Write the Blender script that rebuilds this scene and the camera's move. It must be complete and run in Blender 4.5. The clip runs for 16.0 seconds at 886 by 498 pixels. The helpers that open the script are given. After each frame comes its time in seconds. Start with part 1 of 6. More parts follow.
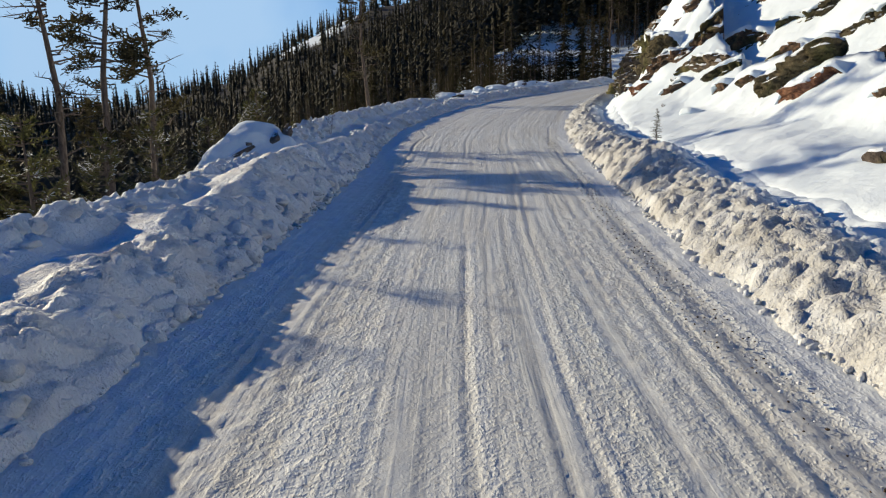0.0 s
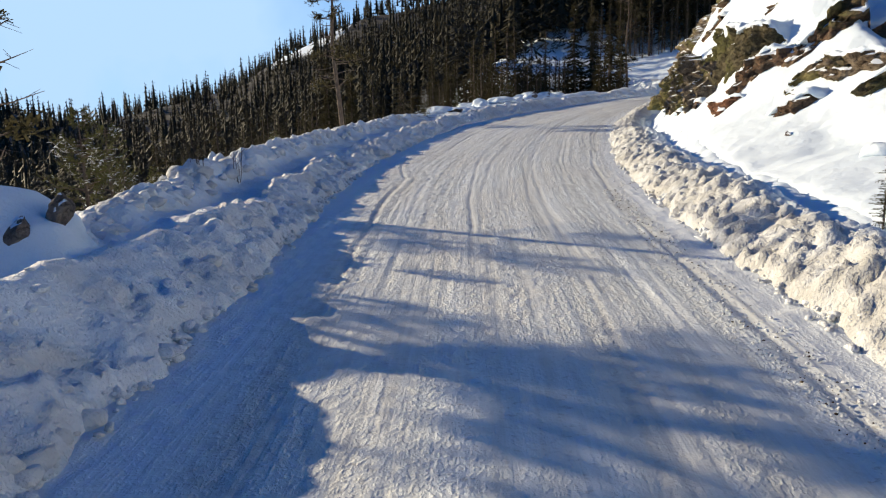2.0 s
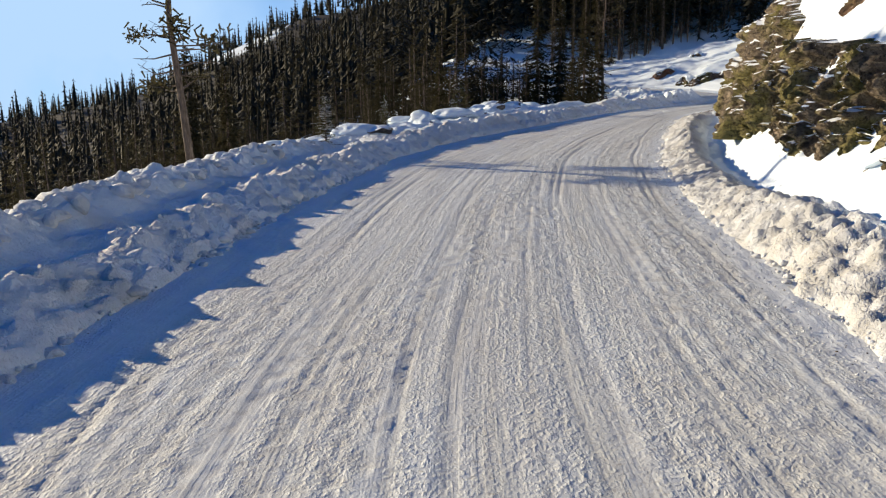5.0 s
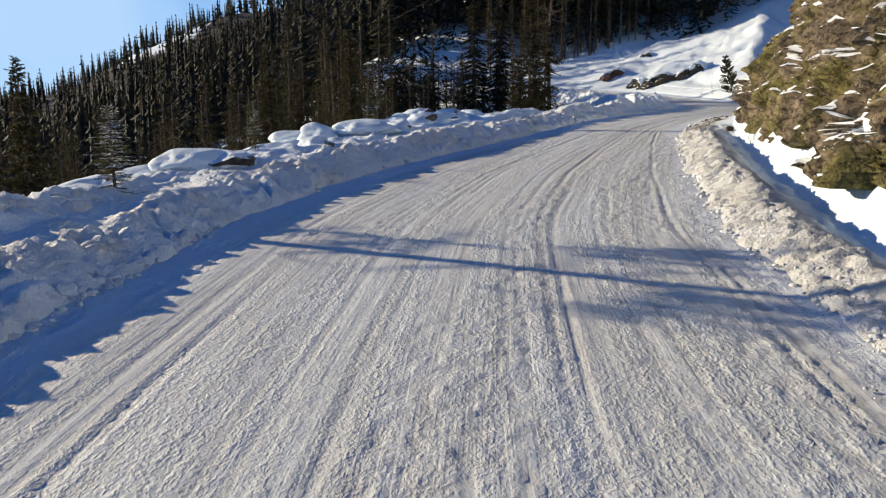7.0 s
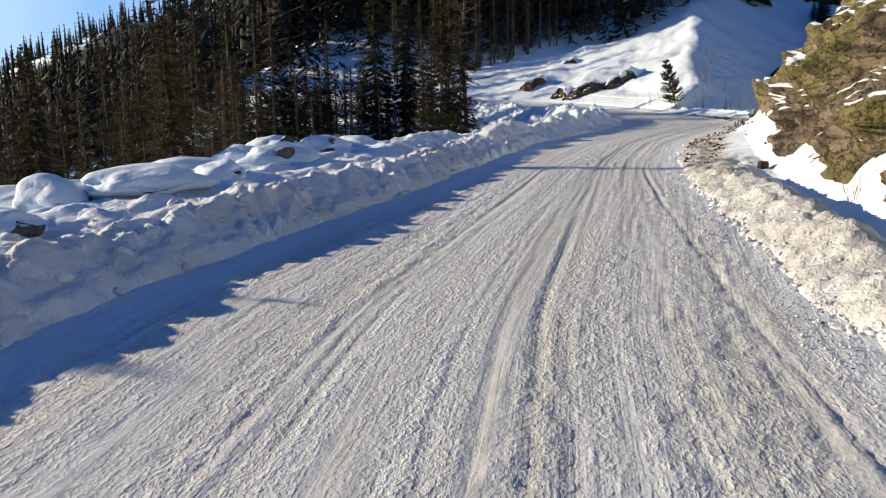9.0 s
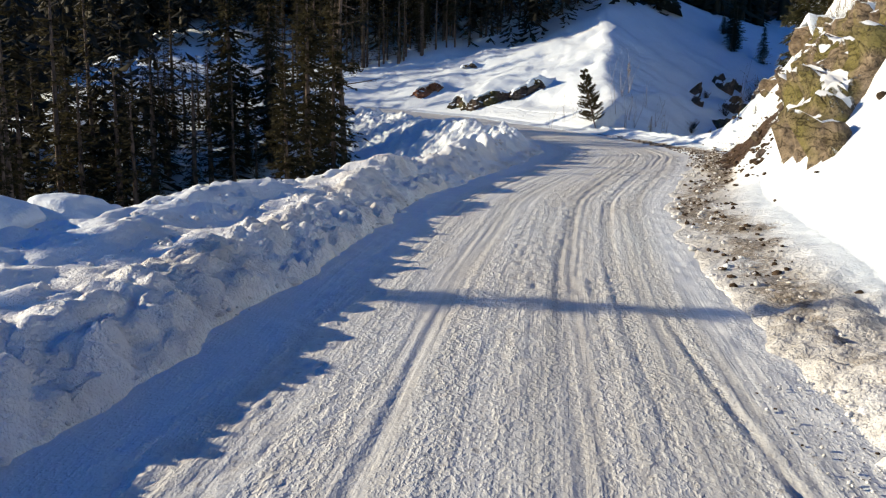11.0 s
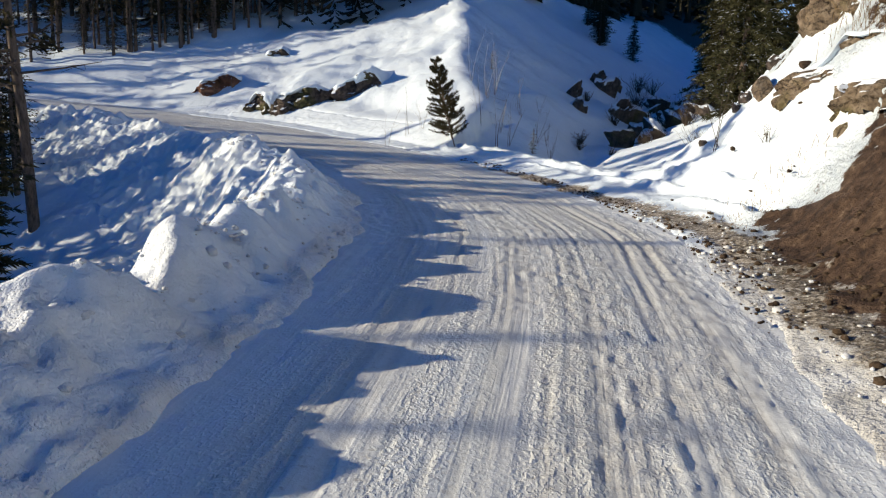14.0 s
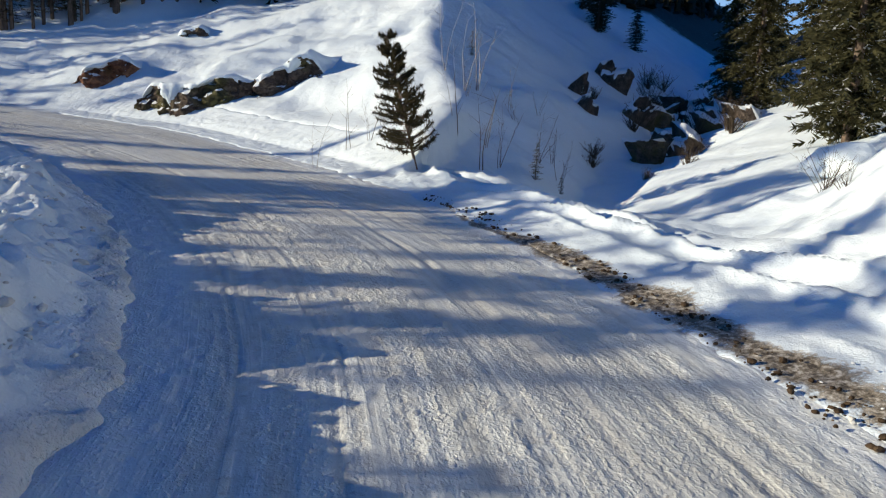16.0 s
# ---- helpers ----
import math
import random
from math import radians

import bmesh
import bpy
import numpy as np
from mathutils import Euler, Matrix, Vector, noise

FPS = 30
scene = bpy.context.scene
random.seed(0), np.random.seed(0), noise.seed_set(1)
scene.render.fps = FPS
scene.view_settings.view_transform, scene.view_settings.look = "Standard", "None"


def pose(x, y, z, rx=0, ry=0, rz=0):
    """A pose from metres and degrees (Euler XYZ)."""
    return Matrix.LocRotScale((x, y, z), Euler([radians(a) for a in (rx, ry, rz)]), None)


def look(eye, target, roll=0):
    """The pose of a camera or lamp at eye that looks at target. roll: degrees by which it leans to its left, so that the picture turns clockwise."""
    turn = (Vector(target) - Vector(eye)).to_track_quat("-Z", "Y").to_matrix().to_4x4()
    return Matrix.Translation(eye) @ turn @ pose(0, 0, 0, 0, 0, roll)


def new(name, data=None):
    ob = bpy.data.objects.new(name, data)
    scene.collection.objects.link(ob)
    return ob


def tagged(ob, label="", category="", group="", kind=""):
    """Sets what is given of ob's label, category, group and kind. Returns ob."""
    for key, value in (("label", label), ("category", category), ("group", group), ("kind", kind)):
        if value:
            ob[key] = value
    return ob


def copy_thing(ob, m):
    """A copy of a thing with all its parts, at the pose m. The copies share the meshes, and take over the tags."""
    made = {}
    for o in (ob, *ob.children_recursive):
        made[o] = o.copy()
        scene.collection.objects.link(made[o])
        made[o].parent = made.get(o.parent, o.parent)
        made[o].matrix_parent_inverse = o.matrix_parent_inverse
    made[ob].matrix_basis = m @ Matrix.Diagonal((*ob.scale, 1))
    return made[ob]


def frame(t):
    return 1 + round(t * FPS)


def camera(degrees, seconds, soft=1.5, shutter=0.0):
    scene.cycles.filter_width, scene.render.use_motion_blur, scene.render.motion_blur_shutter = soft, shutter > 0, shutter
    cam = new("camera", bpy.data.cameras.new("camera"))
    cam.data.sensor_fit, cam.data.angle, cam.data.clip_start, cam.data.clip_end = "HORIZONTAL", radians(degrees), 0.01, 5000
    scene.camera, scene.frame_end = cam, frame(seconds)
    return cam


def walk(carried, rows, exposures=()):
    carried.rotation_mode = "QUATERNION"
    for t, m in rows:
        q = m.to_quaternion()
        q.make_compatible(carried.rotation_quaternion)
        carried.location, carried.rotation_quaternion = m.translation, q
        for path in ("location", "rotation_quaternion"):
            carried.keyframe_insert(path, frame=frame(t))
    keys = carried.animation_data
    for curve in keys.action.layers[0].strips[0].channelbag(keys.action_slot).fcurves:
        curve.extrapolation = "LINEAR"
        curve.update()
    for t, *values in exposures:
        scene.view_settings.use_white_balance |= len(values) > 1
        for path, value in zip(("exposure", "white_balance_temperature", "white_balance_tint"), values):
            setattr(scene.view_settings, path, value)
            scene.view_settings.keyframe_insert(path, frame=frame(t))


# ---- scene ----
cam = camera(61.9, 16.0, soft=1.2)
METRES, EYE, TILT, LEAN, TURN = 78.0, 2.05, -12.0, 1.5, 0.0
ROWS = [
    (0.0, 0.0, 0.0, 0.0, -0.0, 0.0, 0.0),
    (0.5, 0.0, 0.0332, 0.0077, -0.06, 0.06, -0.18),
    (1.0, 0.0005, 0.0666, 0.0152, -0.05, 0.39, -0.32),
    (1.5, 0.001, 0.0996, 0.0228, -0.21, 0.64, -0.25),
    (2.0, 0.0018, 0.1326, 0.0306, -0.38, 0.77, -0.17),
    (2.5, 0.0026, 0.1657, 0.0387, -0.63, 0.69, -0.12),
    (3.0, 0.004, 0.1991, 0.0465, -1.19, 0.71, -0.06),
    (3.5, 0.006, 0.2325, 0.0544, -1.86, 0.81, -0.06),
    (4.0, 0.0083, 0.266, 0.0623, -2.69, 0.91, -0.14),
    (6.5, 0.0277, 0.417, 0.0983, -8.44, 1.39, 0.38),
    (7.0, 0.0339, 0.4462, 0.1058, -9.8, 1.25, 0.76),
    (7.5, 0.0411, 0.4753, 0.1131, -11.28, 1.24, 1.3),
    (8.0, 0.0491, 0.5036, 0.1203, -12.94, 1.48, 1.77),
    (8.5, 0.0581, 0.5316, 0.1278, -14.58, 1.71, 2.49),
    (9.0, 0.0679, 0.5593, 0.1351, -16.08, 1.85, 2.88),
    (11.5, 0.1293, 0.6873, 0.1737, -26.43, 1.31, 2.8),
    (12.0, 0.1448, 0.7124, 0.1808, -28.46, 1.12, 3.3),
    (12.5, 0.161, 0.7371, 0.1881, -30.49, 1.19, 3.5),
    (13.0, 0.1781, 0.7612, 0.1951, -32.24, 0.94, 4.29),
    (13.5, 0.1959, 0.7849, 0.2018, -34.04, 0.74, 4.55),
    (14.0, 0.2144, 0.8081, 0.2083, -36.08, 0.5, 4.31),
    (14.5, 0.2337, 0.8306, 0.2145, -37.89, 0.14, 4.13),
    (15.0, 0.253, 0.8524, 0.221, -39.21, 0.08, 4.36),
    (15.5, 0.2713, 0.8744, 0.2273, -39.3, 0.11, 4.41),
    (16.0, 0.2886, 0.8969, 0.2335, -37.95, -0.11, 4.21),
]
walk(cam, [(t, pose(0, 0, EYE, TILT, LEAN, TURN) @ pose(METRES * x, METRES * y, METRES * z, 90 + pitch, roll, yaw)) for t, x, y, z, yaw, pitch, roll in ROWS],
     exposures=[(0.0, 0.48, 5500, 13), (1.0, 0.56, 5500, 13), (2.0, 0.80, 5600, 14), (4.0, 0.78, 5650, 15), (6.5, 0.68, 5550, 15), (9.0, 0.80, 5550, 15), (12.5, 0.78, 5450, 16), (15.0, 0.58, 5300, 14), (16.0, 0.62, 5280, 13)])

# ---- sky and sun ----
SUN_AZ, SUN_EL = -57.0, 15.0          # degrees to the right of north (+y), and above the horizon
world = bpy.data.worlds.new("winter_sky")
scene.world = world
world.use_nodes = True
wn = world.node_tree.nodes
sky = wn.new("ShaderNodeTexSky")
sky.sky_type, sky.sun_disc = "NISHITA", False
sky.sun_elevation, sky.sun_rotation = radians(SUN_EL), radians(SUN_AZ)
sky.altitude, sky.air_density, sky.dust_density, sky.ozone_density = 2000, 1.0, 0.9, 3.0
wn["Background"].inputs["Strength"].default_value = 0.058
tint = wn.new("ShaderNodeMix")
tint.data_type, tint.blend_type = "RGBA", "MULTIPLY"
tint.inputs[0].default_value, tint.inputs[7].default_value = 1.0, (0.0, 0.60, 1.06, 1)
world.node_tree.links.new(sky.outputs[0], tint.inputs[6])
# thin bright haze low in the sky, clear blue overhead
way = wn.new("ShaderNodeTexCoord")
way_z = wn.new("ShaderNodeSeparateXYZ")
low = wn.new("ShaderNodeMapRange")
low.inputs[1].default_value, low.inputs[2].default_value, low.inputs[3].default_value, low.inputs[4].default_value = 0.17, 0.31, 1.65, 0.0
veil = wn.new("ShaderNodeTexNoise")
veil.inputs["Scale"].default_value, veil.inputs["Detail"].default_value = 3.0, 5.0
share = wn.new("ShaderNodeMath")
share.operation, share.use_clamp = "MULTIPLY", True
haze = wn.new("ShaderNodeMix")
haze.data_type = "RGBA"
haze.inputs[7].default_value = (5.5, 7.4, 8.7, 1)
sky_links = world.node_tree.links
sky_links.new(way.outputs["Generated"], way_z.inputs[0])
sky_links.new(way_z.outputs["Z"], low.inputs[0])
sky_links.new(way.outputs["Generated"], veil.inputs["Vector"])
sky_links.new(low.outputs[0], share.inputs[0])
sky_links.new(veil.outputs["Fac"], share.inputs[1])
sky_links.new(share.outputs[0], haze.inputs[0])
sky_links.new(tint.outputs[2], haze.inputs[6])
sky_links.new(haze.outputs[2], wn["Background"].inputs["Color"])
sun = new("sun", bpy.data.lights.new("sun", "SUN"))
sun.data.energy, sun.data.angle, sun.data.color = 5.0, radians(0.6), (1.0, 0.79, 0.45)
to_sun = Vector((math.sin(radians(SUN_AZ)) * math.cos(radians(SUN_EL)), math.cos(radians(SUN_AZ)) * math.cos(radians(SUN_EL)), math.sin(radians(SUN_EL))))
sun.matrix_world = look(to_sun * 300, (0, 0, 0))

# ---- materials ----
class Mat:
    """A small helper to wire node materials."""

    def __init__(self, name, rough=0.8, spec=0.3):
        self.m = bpy.data.materials.new(name)
        self.m.use_nodes = True
        self.nt = self.m.node_tree
        self.bsdf = self.nt.nodes["Principled BSDF"]
        self.bsdf.inputs["Roughness"].default_value = rough
        self.bsdf.inputs["Specular IOR Level"].default_value = spec

    def node(self, kind, **inputs):
        n = self.nt.nodes.new(kind)
        for k, v in inputs.items():
            self.put(n, k.replace("_", " "), v)
        return n

    def put(self, n, key, v):
        sock = n.inputs[int(key[1:])] if key[0] == "i" and key[1:].isdigit() else n.inputs[key]
        if isinstance(v, bpy.types.NodeSocket):
            self.nt.links.new(v, sock)
        else:
            sock.default_value = v

    def coords(self, which="Object", scale=(1, 1, 1)):
        tc = self.nt.nodes.new("ShaderNodeTexCoord")
        mp = self.node("ShaderNodeMapping", Vector=tc.outputs[which], Scale=scale)
        return mp.outputs[0]

    def noise(self, vec, scale, detail=3.0, rough=0.55):
        return self.node("ShaderNodeTexNoise", Vector=vec, Scale=scale, Detail=detail, Roughness=rough).outputs["Fac"]

    def ramp(self, fac, stops):
        n = self.node("ShaderNodeValToRGB", Fac=fac)
        el = n.color_ramp.elements
        while len(el) < len(stops):
            el.new(0.5)
        for e, (p, c) in zip(el, stops):
            e.position, e.color = p, (*c, 1) if len(c) == 3 else (c[0], c[0], c[0], 1)
        return n.outputs["Color"]

    def mix(self, fac, a, b):
        n = self.nt.nodes.new("ShaderNodeMix")
        n.data_type = "RGBA"
        for i, v in ((0, fac), (6, a), (7, b)):
            if isinstance(v, bpy.types.NodeSocket):
                self.nt.links.new(v, n.inputs[i])
            else:
                n.inputs[i].default_value = v if i == 0 else (*v, 1)
        return n.outputs[2]

    def math(self, op, a, b=0.5):
        n = self.nt.nodes.new("ShaderNodeMath")
        n.operation = op
        for i, v in ((0, a), (1, b)):
            if isinstance(v, bpy.types.NodeSocket):
                self.nt.links.new(v, n.inputs[i])
            else:
                n.inputs[i].default_value = v
        return n.outputs[0]

    def bump(self, height, dist, strength=1.0, normal=None):
        n = self.node("ShaderNodeBump", Height=height, Distance=dist, Strength=strength)
        if normal is not None:
            self.nt.links.new(normal, n.inputs["Normal"])
        return n.outputs[0]

    def end(self, colour, normal=None, rough=None):
        self.put(self.bsdf, "Base Color", colour if isinstance(colour, bpy.types.NodeSocket) else (*colour, 1))
        if normal is not None:
            self.put(self.bsdf, "Normal", normal)
        if rough is not None:
            self.put(self.bsdf, "Roughness", rough)
        return self.m


def dirt_material():
    m = Mat("frozen_dirt", 0.95, 0.1)
    v = m.coords()
    n = m.noise(v, 9, 6, 0.7)
    return m.end(m.ramp(n, [(0.3, (0.025, 0.018, 0.012)), (0.55, (0.075, 0.052, 0.033)), (0.75, (0.16, 0.12, 0.08))]), m.bump(n, 0.05))


def up_facing(m):
    """How far a face looks upward, 0 to 1, for snow that lies on things."""
    g = m.nt.nodes.new("ShaderNodeNewGeometry")
    s = m.node("ShaderNodeSeparateXYZ", Vector=g.outputs["Normal"])
    return s.outputs["Z"]


def snow_material():
    m = Mat("fresh_snow", 0.75, 0.25)
    v = m.coords()
    big, fine, grain = m.noise(v, 0.35, 4), m.noise(v, 3.5, 5), m.noise(v, 40, 3)
    col = m.ramp(big, [(0.3, (0.64, 0.715, 0.785)), (0.7, (0.72, 0.785, 0.845))])
    b = m.bump(fine, 0.10, 0.6)
    b = m.bump(grain, 0.012, 0.6, b)
    return m.end(col, b)


def ground_material():
    """Snow over the land; packed, gritted snow with long tyre grooves on the road; bare soil where the cut is steep.
    The attribute lane holds metres across and along the road, cover holds road, grit and soil shares."""
    m = Mat("snow_ground", 0.72, 0.25)
    v = m.coords()
    lane = m.nt.nodes.new("ShaderNodeUVMap")
    lane.uv_map = "lane"
    cover = m.nt.nodes.new("ShaderNodeVertexColor")
    cover.layer_name = "cover"
    cs = m.node("ShaderNodeSeparateColor", Color=cover.outputs["Color"])
    road_f, grit_f, soil_f = cs.outputs[0], cs.outputs[1], cs.outputs[2]

    def lane_map(sx, sy):
        return m.node("ShaderNodeMapping", Vector=lane.outputs[0], Scale=(sx, sy, 1)).outputs[0]

    # untouched snow
    big, fine, grain = m.noise(v, 0.35, 4), m.noise(v, 2.6, 5), m.noise(v, 45, 3)
    snow = m.ramp(big, [(0.3, (0.64, 0.715, 0.785)), (0.7, (0.72, 0.785, 0.845))])
    # road: long streaks, ruts with lug marks, crumbs and grit
    ls = m.node("ShaderNodeSeparateXYZ", Vector=lane.outputs[0])
    across = m.math("ADD", ls.outputs["X"], m.math("MULTIPLY", m.math("SUBTRACT", m.noise(lane_map(0.0, 0.05), 1.0, 2), 0.5), 1.6))
    g1 = m.noise(lane_map(1.0, 0.03), 2.6, 3, 0.6)
    g2 = m.noise(lane_map(1.0, 0.09), 9.0, 3, 0.6)
    ruts = None
    for at, w in ((-1.95, 0.10), (-1.62, 0.07), (-0.75, 0.06), (0.25, 0.07), (1.15, 0.09), (2.0, 0.10), (2.22, 0.06)):
        d = m.math("DIVIDE", m.math("ABSOLUTE", m.math("SUBTRACT", across, at)), w)
        r = m.ramp(d, [(0.0, (1.0,)), (1.0, (0.0,))])
        ruts = r if ruts is None else m.math("MAXIMUM", ruts, r)
    ruts = m.math("MULTIPLY", ruts, m.ramp(m.noise(lane_map(0.6, 0.2), 1.0, 4), [(0.42, (0.0,)), (0.66, (0.9,))]))
    lugs = m.node("ShaderNodeTexWave", Vector=lane_map(0.25, 1.0), Scale=1.9, Distortion=3.0, Detail=2.0)
    lugs.bands_direction = "Y"
    lugs = lugs.outputs["Fac"]
    ribs = m.noise(lane_map(0.4, 1.0), 7.0, 3, 0.6)
    lumps = m.noise(lane_map(1, 0.7), 13, 4, 0.65)
    specks = m.noise(v, 30, 2)
    blot = m.noise(lane_map(0.5, 0.12), 1.6, 4)
    road = m.ramp(g1, [(0.30, (0.51, 0.535, 0.52)), (0.5, (0.60, 0.63, 0.625)), (0.72, (0.67, 0.705, 0.715))])
    road = m.mix(m.ramp(blot, [(0.35, (0.0,)), (0.7, (0.5,))]), road, (0.58, 0.555, 0.51))
    road = m.mix(m.ramp(g2, [(0.32, (0.22,)), (0.48, (0.0,))]), road, (0.44, 0.42, 0.38))
    road = m.mix(m.math("MULTIPLY", ruts, 0.35), road, (0.42, 0.40, 0.36))
    road = m.mix(m.ramp(specks, [(0.72, (0.0,)), (0.76, (0.5,))]), road, (0.20, 0.18, 0.15))
    # small pits and crumbs, thick along some tyre lines and sparse elsewhere
    dents = m.noise(lane_map(0.85, 0.8), 22, 3, 0.55)
    where = m.ramp(m.noise(lane_map(1.0, 0.05), 2.2, 3), [(0.38, (-0.03,)), (0.68, (0.11,))])
    pits = m.ramp(m.math("ADD", dents, where), [(0.68, (0.0,)), (0.74, (1.0,))])
    tread = m.math("MULTIPLY", ruts, m.ramp(lugs, [(0.45, (0.0,)), (0.7, (1.0,))]))
    pits = m.math("MAXIMUM", pits, m.math("MULTIPLY", tread, 0.8))
    hollows = m.math("MULTIPLY", pits, 0.42)
    road = m.mix(hollows, road, (0.38, 0.36, 0.33))
    # grit windrow along the edge and bare soil in the cut
    gn = m.noise(v, 14, 5, 0.7)
    grit = m.ramp(gn, [(0.38, (0.05, 0.042, 0.034)), (0.5, (0.20, 0.17, 0.13)), (0.66, (0.55, 0.52, 0.47))])
    sn = m.noise(v, 5, 6, 0.7)
    soil = m.ramp(sn, [(0.35, (0.022, 0.014, 0.009)), (0.50, (0.075, 0.045, 0.027)), (0.62, (0.13, 0.085, 0.052)), (0.76, (0.26, 0.20, 0.14))])
    banks = m.nt.nodes.new("ShaderNodeVertexColor")
    banks.layer_name = "banks"
    bank_cs = m.node("ShaderNodeSeparateColor", Color=banks.outputs["Color"])
    bank_f, sandy_f = bank_cs.outputs[0], bank_cs.outputs[1]
    crumb = m.noise(v, 7, 5, 0.7)
    dirty = m.ramp(m.noise(v, 1.1, 4), [(0.30, (0.60, 0.585, 0.55)), (0.48, (0.69, 0.70, 0.705)), (0.68, (0.75, 0.78, 0.81))])
    dirty = m.mix(m.ramp(crumb, [(0.28, (0.3,)), (0.38, (0.0,))]), dirty, (0.46, 0.42, 0.36))
    dirty = m.mix(m.math("MULTIPLY", sandy_f, m.ramp(m.noise(v, 2.3, 5, 0.7), [(0.36, (0.9,)), (0.64, (0.35,))])), dirty, (0.40, 0.39, 0.365))
    snow = m.mix(bank_f, snow, dirty)
    col = m.mix(road_f, snow, road)
    col = m.mix(m.ramp(m.math("ADD", m.math("ADD", grit_f, m.math("MULTIPLY", m.math("SUBTRACT", m.noise(v, 1.5, 4, 0.65), 0.5), 1.3)), m.math("MULTIPLY", m.math("SUBTRACT", gn, 0.5), 1.0)), [(0.48, (0.0,)), (0.66, (1.0,))]), col, grit)
    col = m.mix(m.ramp(m.math("ADD", soil_f, m.math("MULTIPLY", m.math("SUBTRACT", m.noise(v, 1.3, 6, 0.7), 0.5), 1.3)), [(0.46, (0.0,)), (0.52, (1.0,))]), col, soil)
    # near-black brown with snow flecks over the wooded slopes
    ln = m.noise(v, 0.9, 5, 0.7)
    dark_floor = m.ramp(m.noise(v, 2.2, 5, 0.7), [(0.35, (0.018, 0.016, 0.012)), (0.66, (0.05, 0.043, 0.03)), (0.76, (0.7, 0.7, 0.71))])
    col = m.mix(m.ramp(m.math("ADD", cover.outputs["Alpha"], m.math("MULTIPLY", m.math("SUBTRACT", ln, 0.5), 0.8)), [(0.45, (0.0,)), (0.6, (1.0,))]), col, dark_floor)

    road_h = m.math("ADD", m.math("ADD", m.math("MULTIPLY", g1, 0.7), m.math("MULTIPLY", g2, 0.3)), m.math("ADD", m.math("MULTIPLY", ribs, 0.8), m.math("MULTIPLY", pits, -0.8)))
    road_h = m.math("ADD", road_h, m.math("MULTIPLY", ruts, m.math("SUBTRACT", m.math("MULTIPLY", lugs, 0.4), 0.5)))
    b = m.bump(m.math("MULTIPLY", fine, m.math("SUBTRACT", 1.0, m.math("MULTIPLY", road_f, 0.7))), 0.10, 0.5)
    b = m.bump(m.math("MULTIPLY", m.ramp(m.noise(v, 15, 3, 0.6), [(0.42, (0.0,)), (0.60, (1.0,))]), bank_f), 0.012, 0.8, b)
    b = m.bump(m.math("MULTIPLY", m.ramp(m.noise(v, 34, 2, 0.6), [(0.44, (0.0,)), (0.60, (1.0,))]), bank_f), 0.004, 0.8, b)
    b = m.bump(m.math("MULTIPLY", sn, m.ramp(soil_f, [(0.12, (0.0,)), (0.4, (1.0,))])), 0.30, 0.9, b)
    b = m.bump(m.math("MULTIPLY", road_h, road_f), 0.032, 0.9, b)
    b = m.bump(m.math("MULTIPLY", grain, m.math("SUBTRACT", 1.0, m.math("MULTIPLY", road_f, 0.85))), 0.012, 0.7, b)
    return m.end(col, b)


